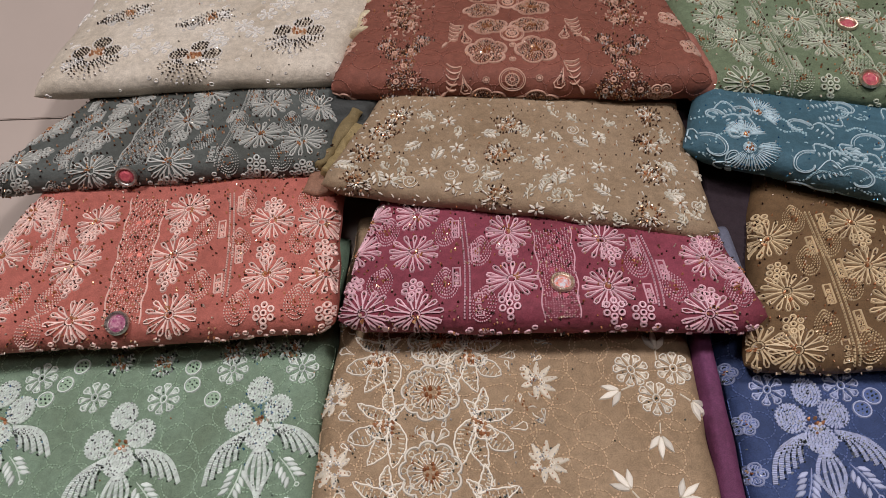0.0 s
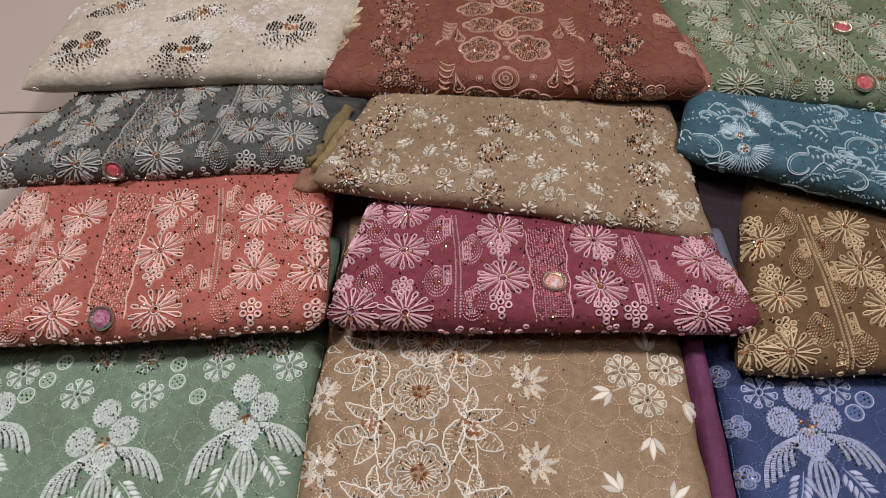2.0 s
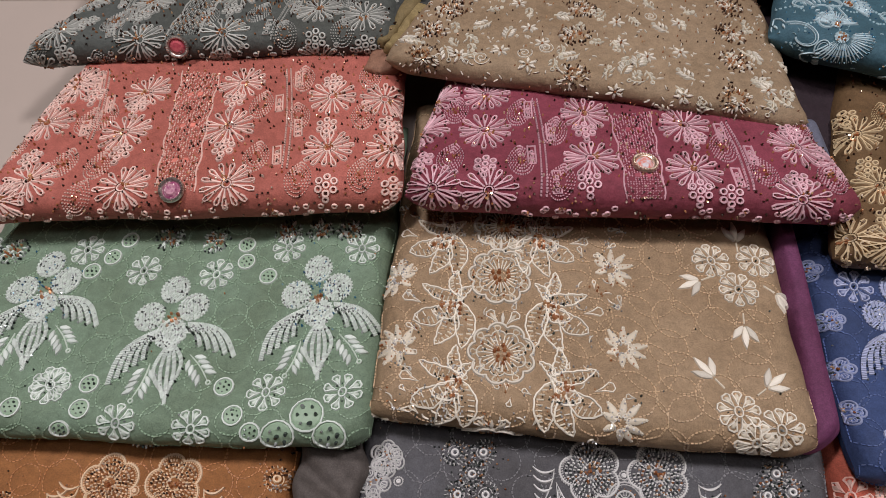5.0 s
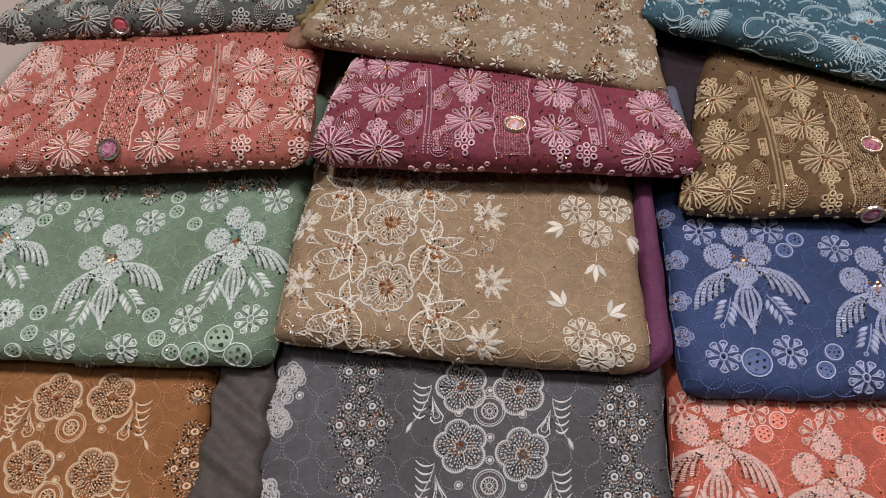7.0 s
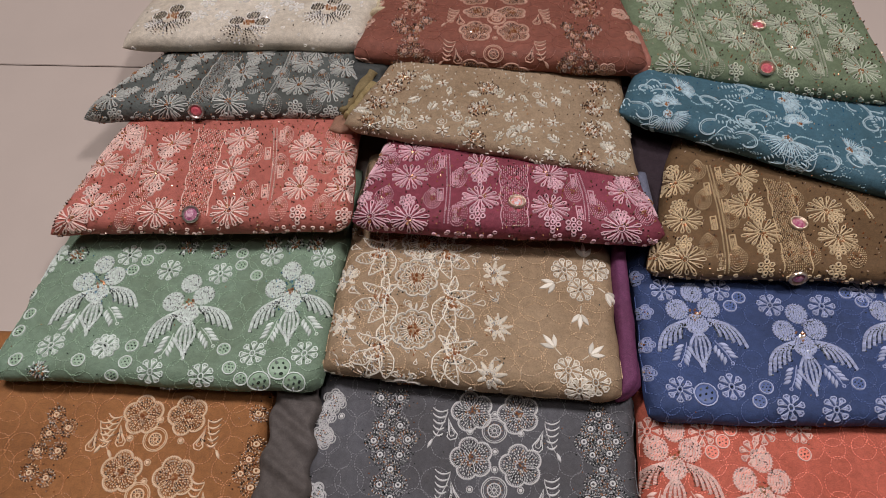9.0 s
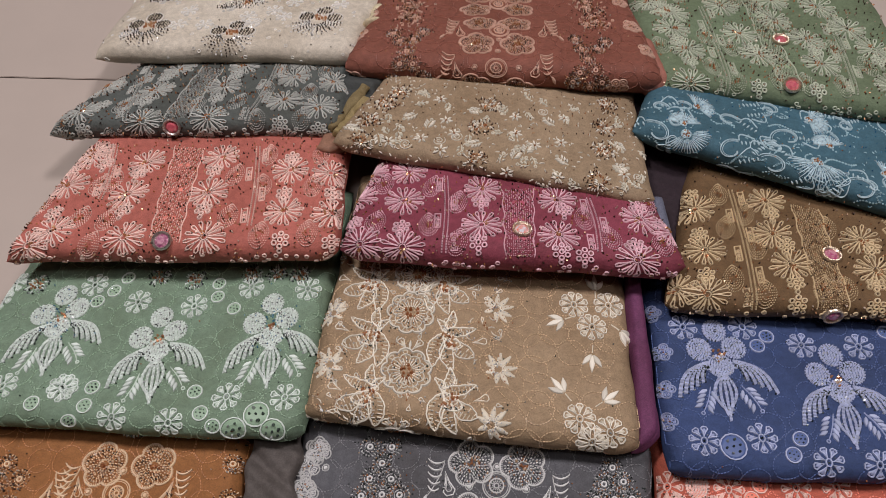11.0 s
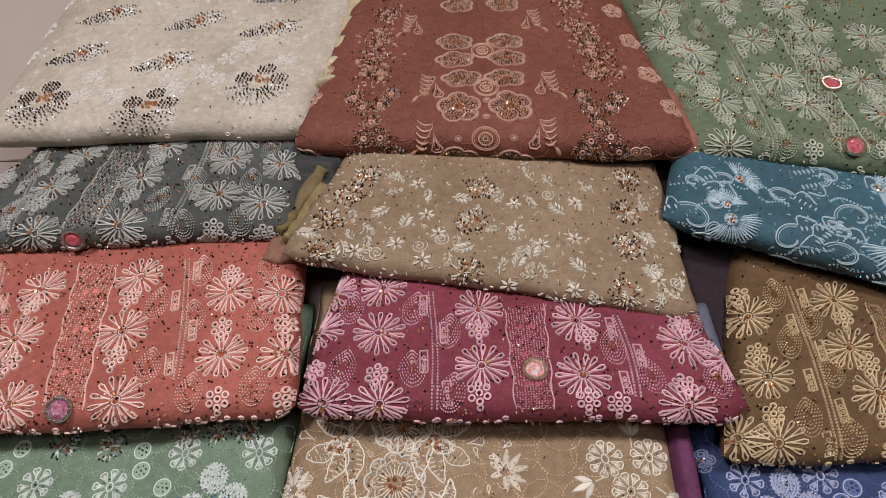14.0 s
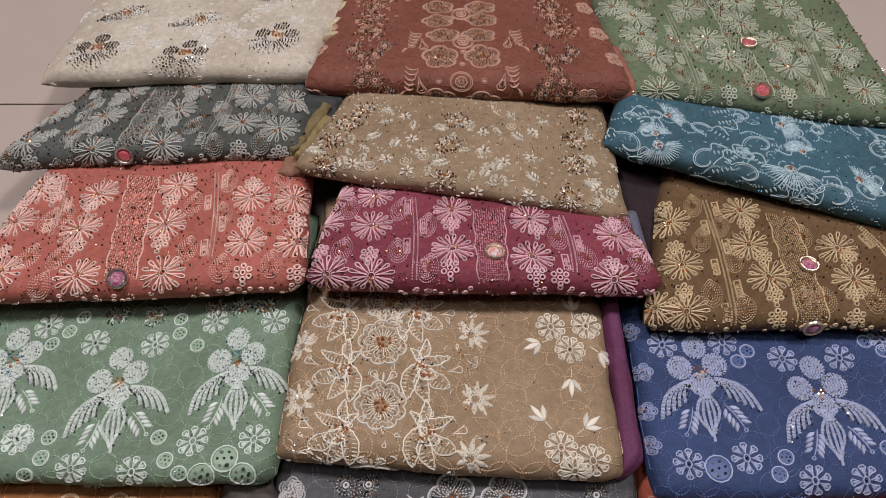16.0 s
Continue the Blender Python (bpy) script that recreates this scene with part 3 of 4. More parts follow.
def round_bloom(s, r=26):
    """A round flower: a scalloped double rim, fine rays, crystals and a gold heart."""
    a = np.linspace(0, 2 * math.pi, 72, endpoint=False)
    for q, wid in ((0.94, 2.6), (0.7, 1.5)):
        rim = r * q * (0.9 + 0.16 * np.abs(np.sin(4.5 * a)) ** 0.7)
        s.line(np.column_stack([rim * np.cos(a), rim * np.sin(a)]), wid, 1.5, True, 3)
    for k in range(26):
        s.line([polar(r * 0.26, k * 13.85), polar(r * 0.6, k * 13.85 + jit(2))], 1.3, 1.1, slot=3)
    for k in range(9):
        s.loop(0, 0, 20 + 40 * k, r * 0.6, r * 0.92, r * 0.2, 1.2, 1.2, 0)
    for sx in (-1, 1):
        s.loop(sx * 3, r * 0.95, 90 - sx * 38, 0, 15, 8, 1.5, 1.2, 3)
        s.patch(sx * 8, r * 1.2, 5, 1.7, 90 - sx * 38, 0.9, 0, 8, 0.5)
    s.patch(0, r * 1.18, 6, 1.8, 90, 1.1, 3, 8, 0.6)
    for _ in range(36):
        s.beads([polar(random.uniform(r * 0.5, r * 0.95), random.uniform(0, 360))], 0.95, random.choice((4, 4, 1, 2)))
    s.beads([polar(r * 0.08 + r * 0.24 * math.sqrt(random.random()), random.uniform(0, 360)) for _ in range(14)], 1.8, 2)
    s.beads([polar(r * 0.5, k * 24) for k in range(15)], 0.9, 1)


def moth(s, side=1):
    """A lily in profile: outlined pointed and rounded petals filled with stitches, a gold-beaded mouth."""
    fx = 1 if side < 0 else -1
    t = np.linspace(0, 1, 11)
    for bx, by, ex, ey, wd, rnd in ((8, 13, 3, 38, 10, 0), (10, 12, -25, 21, 11, 0), (8, 8, 19, 24, 7, 0), (2, 6, -28, -14, 17, 1), (4, 2, -8, -34, 15, 0), (9, 8, 14, -34, 17, 0), (9, 10, -12, -6, 15, 1)):
        ux, uy = ex - bx, ey - by
        l = math.hypot(ux, uy)
        ux, uy = ux / l, uy / l
        half = wd / 2 * np.sin(math.pi * t ** (1.5 if rnd else 0.85)) ** 0.8 + 0.5 * np.sin(t * 22)
        curl = 3.5 * np.sin(math.pi * t)
        side_a = np.column_stack([bx + ux * l * t - uy * (half + curl), by + uy * l * t + ux * (half + curl)])
        side_b = np.column_stack([bx + ux * l * t + uy * (half - curl), by + uy * l * t - ux * (half - curl)])
        rim = np.concatenate([side_a, side_b[::-1][1:-1]]) * (fx, 1)
        s.line(rim, 1.8, 1.6, True, 3)
        for k in range(1, 10):
            p, q = side_a[k] * (fx, 1), side_b[k] * (fx, 1)
            s.line([p * 0.9 + q * 0.1, p * 0.58 + q * 0.42 + (0, 1.0)], 1.3, 0.9, slot=0)
            if k % 2:
                s.line([q * 0.9 + p * 0.1, q * 0.6 + p * 0.4], 1.1, 0.9, slot=3)
            s.beads([p * random.uniform(0.2, 0.8) + q * 0.3 + jit(1.5)], 0.95, random.choice((4, 4, 2, 1)))
    s.loop(-fx * 31, 6, 90 + fx * 70, -8, 8, 8, 1.3, 1.1, 3)
    s.beads([(fx * (1 + jit(9)), 1 + jit(7)) for _ in range(13)], 1.75, 2)
    s.beads([(fx * (1 + jit(13)), jit(12)) for _ in range(14)], 0.9, 1)


def spray(s, side=1, size=26):
    """A spray of pointed serrated leaves crusted with crystals."""
    for k, (a, l) in enumerate(((150, 0.7), (118, 0.95), (82, 1.0), (46, 1.1), (14, 1.05), (-22, 0.95), (-58, 1.0), (-92, 0.8), (200, 0.6))):
        a, l = (a if side > 0 else 180 - a) + jit(6), l * size * 0.62
        x, y = polar(size * 0.16 + l * 0.5, a)
        s.patch(x, y, l * 0.56, 3.2, a, 0.7, 0, 12, 0.75)
        for q in np.linspace(0.12, 0.95, 8):
            for sg in (1, -1):
                u, v = size * 0.16 + l * q, sg * 3.4 * (1 - 0.75 * q)
                s.line([polar(u - 1.5, a), (u * math.cos(radians(a)) - v * math.sin(radians(a)), u * math.sin(radians(a)) + v * math.cos(radians(a)))], 1.1, 1.3, slot=3)
        s.beads([polar(size * 0.1 + l * q, a + jit(9)) for q in (0.2, 0.5, 0.8)], 0.95, 4 if k % 2 else random.choice((2, 4)))
    s.beads([(jit(7), jit(7)) for _ in range(7)], 1.0, 4)


def bead_cluster(s, r=15):
    for _ in range(24):
        x, y = polar(r * math.sqrt(random.random()), random.uniform(0, 360))
        a = math.degrees(math.atan2(y, x)) + jit(25)
        s.patch(x, y, 2.8, 1.0, a, 1.0, 3, 7, 0.5)
    s.beads([polar(r * 1.15 * math.sqrt(random.random()), random.uniform(0, 360)) for _ in range(46)], 1.05, 1)
    s.beads([polar(r * 0.7 * math.sqrt(random.random()), random.uniform(0, 360)) for _ in range(18)], 1.2, 2)


def star(s, r=9):
    for k in range(6):
        a = 60 * k + jit(6)
        s.patch(*polar(r * 0.58, a), r * 0.42, 1.5, a, 1.0, 3, 8, 0.4)
    s.beads([(0, 0)], 1.0, 2)


def spiral(s, r=8):
    t = np.linspace(0.6, 4.4 * math.pi, 34)
    q = r * t / t[-1]
    s.line(np.column_stack([q * np.cos(t), q * np.sin(t)]), 1.1, 0.8, slot=3)


def ray_fan(s, start=-150, span=150, r=30, n=22):
    """A shell of tapering rays with a beaded hub."""
    for k in range(n):
        a = start + span * k / (n - 1)
        x, y = polar(r * 0.62, a)
        s.patch(x, y, r * 0.4 * random.uniform(0.8, 1.15), 0.85, a, 0.8, 3, 8, 0.3)
        s.beads([polar(r * q, a + 4) for q in (0.45, 0.7, 0.95)], 0.7, 4 if k % 3 == 0 else 1)
    for k in range(26):
        s.line([polar(r * 0.05, k * 14), polar(r * 0.22, k * 14)], 1.0, 1.0, slot=3)
    s.beads([(jit(r * 0.15), jit(r * 0.15)) for _ in range(10)], 1.2, 2)


def scroll(s, side=1, r=17):
    for off, wid in ((0, 1.5), (2.8, 0.9)):
        t = np.linspace(0, 1, 30)
        a = 0.6 + t * 5.0
        q = (r - off) * (1 - 0.72 * t)
        s.line(np.column_stack([side * q * np.cos(a) * 1.25, q * np.sin(a)]), wid, 0.8, slot=3)
    t = np.linspace(0, 1, 14)
    s.line(np.column_stack([side * (r * 1.0 + 22 * t), r * 0.55 + 9 * np.sin(3.6 * t)]), 1.4, 0.8, slot=3)
    for k in range(10):
        s.ring(side * (r * 0.5 - 3.2 * k), -r * 0.75 + 3 * math.sin(k * 0.7), 0.8, 0.8, 0.7, 0, 6)
    for k in range(5):
        s.patch(side * (r * 1.0 + 5 * k), r * 0.3 - 2 * k, 3.4, 1.1, 60 * side, 0.9, 3, 8, 0.4)


def frond(s, r=30):
    """A slanting spray: rows of dark beads along pale leaves, a copper heart."""
    for k in range(10):
        u = -r + 2 * r * k / 10
        for side in (1, -1):
            lim = 1.2 - abs(u) / r * 0.7
            s.beads([(u + 3.4 * q + jit(0.6), side * (1.6 + 3.6 * q) * lim + jit(0.6)) for q in range(4)], 1.1, 1)
            s.line([(u, side * 1.2), (u + 12, side * 15 * lim)], 1.0, 0.7, slot=3)
    s.loop(-r * 0.1, -3, 215, 0, 17, 9, 1.5, 1.0, 3)
    s.loop(-r * 0.1, -3, 215, 4, 14, 4, 1.3, 1.0, 3)
    for k in range(5):
        s.patch(r * 0.75, jit(8), 9, 1.6, jit(25), 0.8, 3, 8, 0.5)
    s.beads([(r * 0.3 + jit(7), 3 + jit(6)) for _ in range(14)], 1.3, 2)


def bloom(s, r=30):
    """A round beaded flower above a skirt of radiating bead rows."""
    for cx, cy, rr in ((2, 26, 11), (-17, 10, 11), (20, 10, 11)):
        s.ring(cx, cy, rr, 1.2, 0.7, 3, 16)
        s.beads([(cx + 3.9 * i + jit(0.4), cy + 3.9 * j + jit(0.4)) for i in range(-3, 4) for j in range(-3, 4) if i * i + j * j < 7], 1.15, 1)
    for k in range(15):
        a = 188 + 164 * k / 14
        s.line([polar(r * 0.3, a), polar(r * 1.15, a + 5)], 1.2, 0.8, slot=3)
        s.beads([polar(r * q, a + 4 + jit(2)) for q in np.arange(0.34 + 0.07 * (k % 2), 1.2, 0.145)], 1.15, 1 if random.random() < 0.85 else 4)
    s.beads([(2 + jit(8), 8 + jit(6)) for _ in range(18)], 1.5, 2)


def thin_circles(s, fold, r=15, step=26, wid=0.9):
    """Faint circles of running stitch all over the cloth."""
    w, d = fold.width * 1000, fold.depth * 1000
    row, y = 0, 6.0
    while y < d - 10:
        x = 8 + (row % 2) * step / 2
        while x < w - 6:
            if random.random() < 0.8:
                cx, cy, rr = x + jit(3), y + jit(3), r * random.uniform(0.75, 1.1)
                n = int(2 * rr)
                for k in range(n):
                    b = 2 * math.pi * k / n
                    e = b + 0.66 * 2 * math.pi / n
                    q = rr * (1 + jit(0.025))
                    s.line([(cx + q * math.cos(b), cy + q * math.sin(b)), (cx + q * math.cos(e), cy + q * math.sin(e))], wid * 1.7, 0.45, slot=6)
            x += step * random.uniform(0.85, 1.25)
        y += step * 0.72
        row += 1


def loose_beads(s, fold, n, r=0.75, dark=0.7, lo=0.0, hi=1.0):
    w, d = fold.width * 1000, fold.depth * 1000
    for _ in range(n):
        s.beads([(random.uniform(4, w - 4), random.uniform(-6 + lo * d, hi * d))], r, 1 if random.random() < dark else 2)


def button(key, fold, parent, x, w, r, stone, rim):
    """A round fancy button: a beaded rim round a domed faceted stone."""
    c = fold.lay(np.array(x / 1000), np.array(w / 1000), np.array(0.0008))
    n = Vector(fold.lay(np.array(x / 1000), np.array(w / 1000), np.array(0.01)) - c).normalized()
    turn = n.to_track_quat("Z", "Y").to_matrix().to_4x4()
    m = Matrix.Translation(Vector(c)) @ turn
    R = r / 1000
    bm = bmesh.new()
    seg = 28
    prof = ((0.86, 0.0), (1.0, 0.0), (1.06, 0.14), (1.0, 0.3), (0.86, 0.34), (0.76, 0.26), (0.72, 0.12))
    loops = [[bm.verts.new((R * q * math.cos(2 * math.pi * k / seg), R * q * math.sin(2 * math.pi * k / seg), R * h)) for k in range(seg)] for q, h in prof]
    for a, b in zip(loops, loops[1:]):
        for k in range(seg):
            bm.faces.new((a[k], a[(k + 1) % seg], b[(k + 1) % seg], b[k]))
    for k in range(seg):
        a = 2 * math.pi * k / seg
        bmesh.ops.create_icosphere(bm, subdivisions=1, radius=R * 0.13, matrix=Matrix.Translation((R * 0.92 * math.cos(a), R * 0.92 * math.sin(a), R * 0.34)))
    bm.transform(m)
    me = bpy.data.meshes.new("button")
    bm.to_mesh(me)
    bm.free()
    me.materials.append(rim)
    base = new("button", me)
    base.parent = parent
    tagged(base, "round button with a beaded metal rim")
    bm = bmesh.new()
    bmesh.ops.create_cone(bm, cap_ends=True, segments=12, radius1=R * 0.76, radius2=R * 0.42, depth=R * 0.3, matrix=Matrix.Translation((0, 0, R * 0.27)))
    bm.transform(m)
    me = bpy.data.meshes.new("stone")
    bm.to_mesh(me)
    bm.free()
    me.materials.append(stone)
    ob = new("stone", me)
    ob.parent = base
    tagged(ob, "faceted glass stone")


PLACES = {
    "purple": {
        "daisy": [(2, 93), (59, 90), (152, 116), (155, 57), (246, 105), (242, 48), (343, 83), (2, 137), (54, 140), (24, 20), (71, 20), (325, 22), (376, 66)],
        "rings": [(65, 47), (10, 50), (152, 94), (153, 32), (252, 89), (244, 26), (346, 102), (327, 41), (269, 22)],
        "drop": [(34, 54), (95, 54), (28, 117), (89, 117), (124, 93), (130, 33), (275, 78), (301, 51), (360, 112), (358, 47)],
        "ladder": [(97, 98), (101, 69), (105, 27), (114, 119), (119, 56), (276, 48), (295, 80)],
        "dotline": [(101, 135), (114, 17), (283, 111), (283, 28)],
        "placket": [(178, 117), (183, 16), (217, 125), (214, 18)],
        "button": [(201, 53)],
    },
    "coral": {
        "daisy": [(108, 97), (208, 98), (302, 134), (306, 67), (355, 129), (363, 64), (106, 152), (205, 159), (132, 30), (224, 30), (22, 174), (46, 40), (23, 115), (25, 165), (27, 21)],
        "rings": [(115, 72), (210, 72), (301, 96), (105, 134), (203, 135), (300, 154), (360, 96), (309, 25), (365, 21), (32, 69), (11, 142), (50, 153)],
        "drop": [(271, 111), (335, 108), (232, 128), (242, 62), (284, 34), (338, 36), (338, 162), (268, 162), (101, 58), (77, 121), (68, 61), (6, 84), (62, 117), (95, 21)],
        "ladder": [(261, 130), (268, 69), (250, 99), (262, 28), (50, 171), (69, 109)],
        "dotline": [(268, 46), (246, 178), (74, 90), (43, 189)],
        "placket": [(162, 30), (133, 181), (197, 24), (175, 176)],
        "button": [(178, 26)],
    },
    "grey": {
        "daisy": [(123, 19), (205, 22), (291, 57), (103, 83), (195, 92), (291, 110), (340, 44), (353, 99), (102, 136), (204, 141), (298, 145), (296, -13), (10, 107), (33, 35), (14, -14), (20, 95)],
        "rings": [(105, 58), (198, 63), (294, 14), (95, 117), (201, 119), (342, 7), (200, -5), (47, 5), (51, 51), (30, 107)],
        "drop": [(81, 50), (229, 57), (264, 20), (320, 23), (321, 77), (258, 85), (265, 129), (334, 127), (62, 116), (178, 50), (80, -9), (18, 16), (81, 56)],
        "ladder": [(88, 22), (240, 17), (256, 57), (78, 5), (258, 121), (69, 91)],
        "dotline": [(97, 19), (39, 159), (251, 14), (252, 145)],
        "placket": [(148, 21), (138, 141), (180, 22), (173, 135)],
        "button": [(161, 11)],
    },
    "green": {
        "daisy": [(39, 15), (49, 81), (40, 125), (140, 84), (129, 126), (217, 75), (215, 125), (296, 46), (297, 113), (121, 188), (278, 154), (38, 174), (254, 198), (184, 162), (35, 246), (24, 190), (110, 260), (48, 165), (179, 249), (195, 208), (178, 282)],
        "rings": [(45, 54), (40, 100), (124, 20), (137, 95), (196, 27), (218, 102), (295, 92), (39, 219), (106, 227), (208, 273)],
        "drop": [(72, 48), (97, 26), (109, 94), (231, 39), (246, 110), (276, 81), (152, 38), (186, 36), (81, 114), (16, 88), (62, 266), (69, 210), (142, 202), (236, 261)],
        "ladder": [(72, 21), (99, 62), (92, 112), (90, 146), (256, 40), (254, 78)],
        "dotline": [(82, 4), (90, 184), (240, 26), (259, 192)],
        "placket": [(151, 20), (155, 209), (179, 23), (175, 212)],
        "button": [(179, 117), (165, 28)],
    },
    "bronze": {
        "daisy": [(40, 26), (32, 88), (16, 153), (130, 71), (110, 116), (103, 170), (224, 66), (213, 111), (8, 29)],
        "rings": [(36, 52), (23, 113), (8, 178), (134, 45), (126, 99), (109, 149), (221, 46), (224, 99), (137, 18), (221, 17)],
        "drop": [(54, 125), (66, 50), (77, 147), (92, 95), (102, 30), (164, 40), (189, 40), (43, 179), (242, 40), (175, 129)],
        "ladder": [(55, 147), (68, 92), (79, 30), (73, 120), (91, 71), (249, 128)],
        "dotline": [(90, 11), (55, 188), (268, 99), (242, 144)],
        "placket": [(159, 12), (135, 167), (193, 11), (169, 159)],
        "button": [(177, 87), (178, 5)],
    },
    "mint": {
        "orchid": [(214, 112), (337, 135), (88, 136)],
        "flower": [(171, 161), (239, 159), (300, 188), (369, 188), (309, 51), (370, 52), (256, 20), (196, 23), (132, 52), (109, 182), (69, 49), (134, 50), (3, 160), (10, 181)],
        "disc": [(136, 175), (122, 160), (263, 173), (287, 158), (146, 193), (259, 191), (164, 53), (164, 32), (274, 55), (287, 32), (302, 19), (151, 14), (19, 92), (36, 31), (109, 32), (3, 122), (19, 68)],
        "scatter": [(183, 197), (228, 195), (296, 205), (326, 207), (355, 207), (214, -17), (39, 179), (66, 16)],
        "bigdisc": [(345, 32), (364, 15), (323, 15)],
    },
    "blue": {
        "orchid": [(66, 141), (185, 115), (302, 143)],
        "flower": [(33, 176), (97, 178), (156, 157), (216, 157), (36, 44), (94, 50), (155, 26), (205, 25), (292, 44), (340, 50), (268, 178), (330, 182), (262, 26)],
        "disc": [(121, 167), (109, 155), (248, 176), (264, 164), (132, 50), (122, 34), (236, 56)],
        "bigdisc": [(64, 39)],
        "scallop": [(3, 195), (8, 145), (3, 63), (6, 100)],
    },
    "salmon": {
        "orchid": [(37, 146), (131, 115)],
        "flower": [(126, 154), (71, 175), (9, 176), (182, 182), (140, 179)],
        "disc": [(93, 166), (80, 154), (103, 180), (183, 155)],
    },
    "taupe": {
        "round": [(98, 143), (102, 71), (100, 195), (97, -23)],
        "moth": [(46, 174), (135, 180), (57, 107), (145, 112), (62, 37), (151, 43)],
        "spray": [(193, 159), (198, 85), (193, 23), (11, 133), (20, 69), (8, -17)],
        "flower": [(281, 175), (320, 179), (300, 148), (282, 39), (312, 28), (295, 15)],
        "sprig": [(270, 155), (330, 148), (299, 115), (268, 65), (306, 60), (306, 196)],
    },
    "slate": {
        "ringfl": [(77, 209), (100, 209), (91, 192), (80, 176), (102, 176), (73, 158), (94, 160), (112, 160), (82, 142), (104, 142), (95, 126), (84, 109), (105, 109), (97, 95)],
        "ringfr": [(328, 193), (319, 176), (339, 179), (311, 161), (329, 161), (347, 162), (320, 146), (339, 148), (330, 130), (320, 114), (341, 115), (313, 98), (330, 98), (346, 98)],
        "lobed": [(185, 140), (240, 133), (184, 194), (237, 192)],
        "wheel": [(210, 172), (211, 106)],
        "dot": [(182, 170), (240, 169), (210, 191), (211, 148), (211, 128), (184, 106), (240, 106), (33, 186)],
        "branch": [(270, 169), (152, 181), (270, 104), (158, 110)],
        "scallop": [(21, 205), (14, 186), (16, 160), (13, 97), (23, 202), (13, 164), (13, 98)],
    },
    "orange": {
        "lobed": [(241, 175), (295, 176), (232, 109), (294, 105)],
        "wheel": [(262, 147), (257, 84)],
        "dot": [(263, 170), (232, 147), (293, 146), (260, 120), (261, 99)],
        "branch": [(212, 158), (325, 157), (325, 87), (196, 152)],
        "ringfr": [(377, 127), (383, 145), (381, 181), (369, 111), (385, 115), (382, 96), (135, 172), (154, 157), (133, 150), (126, 129), (150, 130), (125, 104), (146, 99)],
    },
    "brown": {
        "lobed": [(169, 62), (225, 65), (168, -16), (225, -18)],
        "flat": [(171, 110), (221, 111), (162, 144), (226, 147), (161, 177), (226, 179), (162, 250), (228, 255)],
        "wheel": [(197, 18), (199, 95), (196, 287), (196, 161)],
        "dot": [(169, 18), (226, 21), (199, 74), (198, 48), (168, 100), (202, -18)],
        "branch": [(138, 21), (257, 29), (136, 98), (269, 107), (102, 213), (266, 228)],
        "ringfl": [(64, -7), (103, -1), (72, 18), (89, 18), (79, 36), (65, 59), (83, 62), (53, 75), (93, 81), (82, -16)],
        "ringfr": [(296, 4), (333, 6), (304, 18), (324, 23), (315, 40), (310, 62), (332, 63), (305, 84), (345, 81), (318, -3)],
        "scatter": [(68, 114), (62, 144), (63, 180), (68, 230), (66, 285), (336, 123), (337, 153), (333, 182), (325, 212), (328, 258)],
        "scallop": [(400, 65), (391, 120), (388, 180), (383, 242), (2, 78), (4, 126), (14, -14), (355, -1)],
    },
    "beige": {
        "cluster": [(37, 95), (31, 55), (36, 14), (169, 127), (168, 78), (174, 17), (329, 123), (326, 78), (318, 20), (44, 121), (335, 171)],
        "star": [(68, 23), (103, 38), (131, 23), (139, 56), (214, 77), (350, 41), (272, 75), (240, 61), (213, 8), (272, 15), (122, 79), (208, 110), (273, 123), (102, 120)],
        "spiral": [(88, 25), (125, 38), (367, 42), (243, 129), (143, 50)],
        "sprig": [(6, 36), (216, 27), (283, 37), (176, 50), (344, 101), (337, 50), (230, 41), (262, 105), (83, 83), (51, 33), (142, 108), (103, 57)],
    },
    "teal": {
        "fan": [(59, 26), (214, 41), (212, 125), (54, 42), (67, 83), (233, 80), (294, 54)],
        "scroll": [(25, 17), (109, 74), (182, 72), (116, 20), (161, 124), (319, 155), (164, 15), (116, -18), (264, 17), (338, 123), (258, 136), (303, 35)],
        "chain": [(99, 75), (181, 93), (137, 15), (186, 21), (242, 53), (161, -18)],
    },
    "white": {
        "bloom": [(64, 53), (183, 38), (288, 77)],
        "frond": [(69, 134), (170, 117), (270, 178), (180, 195), (76, 212), (269, 247), (168, 263)],
        "flower": [(191, 87), (141, 62), (203, 70), (242, 123), (305, 121), (108, 95), (221, 103), (239, 87), (4, 260), (4, 206), (255, 145), (4, 151), (104, 63)],
    },
}

THREADS = {
    "white": (226, 220, 208), "brown": (212, 168, 146), "green": (188, 194, 170), "grey": (184, 185, 178), "beige": (230, 222, 202),
    "teal": (164, 198, 208), "coral": (240, 196, 182), "purple": (226, 174, 186), "bronze": (222, 194, 150), "mint": (214, 228, 214),
    "taupe": (232, 220, 198), "blue": (164, 174, 212), "orange": (238, 206, 168), "slate": (214, 212, 210), "salmon": (242, 200, 184),
}
SATIN = {
    "white": (234, 230, 224), "brown": (216, 172, 150), "mint": (228, 238, 230), "taupe": (242, 234, 218), "blue": (186, 194, 226),
    "salmon": (246, 204, 190), "teal": (192, 216, 224), "beige": (238, 230, 214), "slate": (226, 224, 222), "orange": (240, 208, 170),
    "green": (200, 206, 184), "grey": (196, 197, 190), "coral": (248, 210, 198), "purple": (234, 188, 198), "bronze": (230, 204, 162),
}
DARK = bead_material("dark_sequins", [(0.0, lin(36, 24, 20)), (0.5, lin(86, 60, 48)), (0.8, lin(160, 124, 98)), (1.0, lin(235, 222, 208))], 0.3, 0.5)
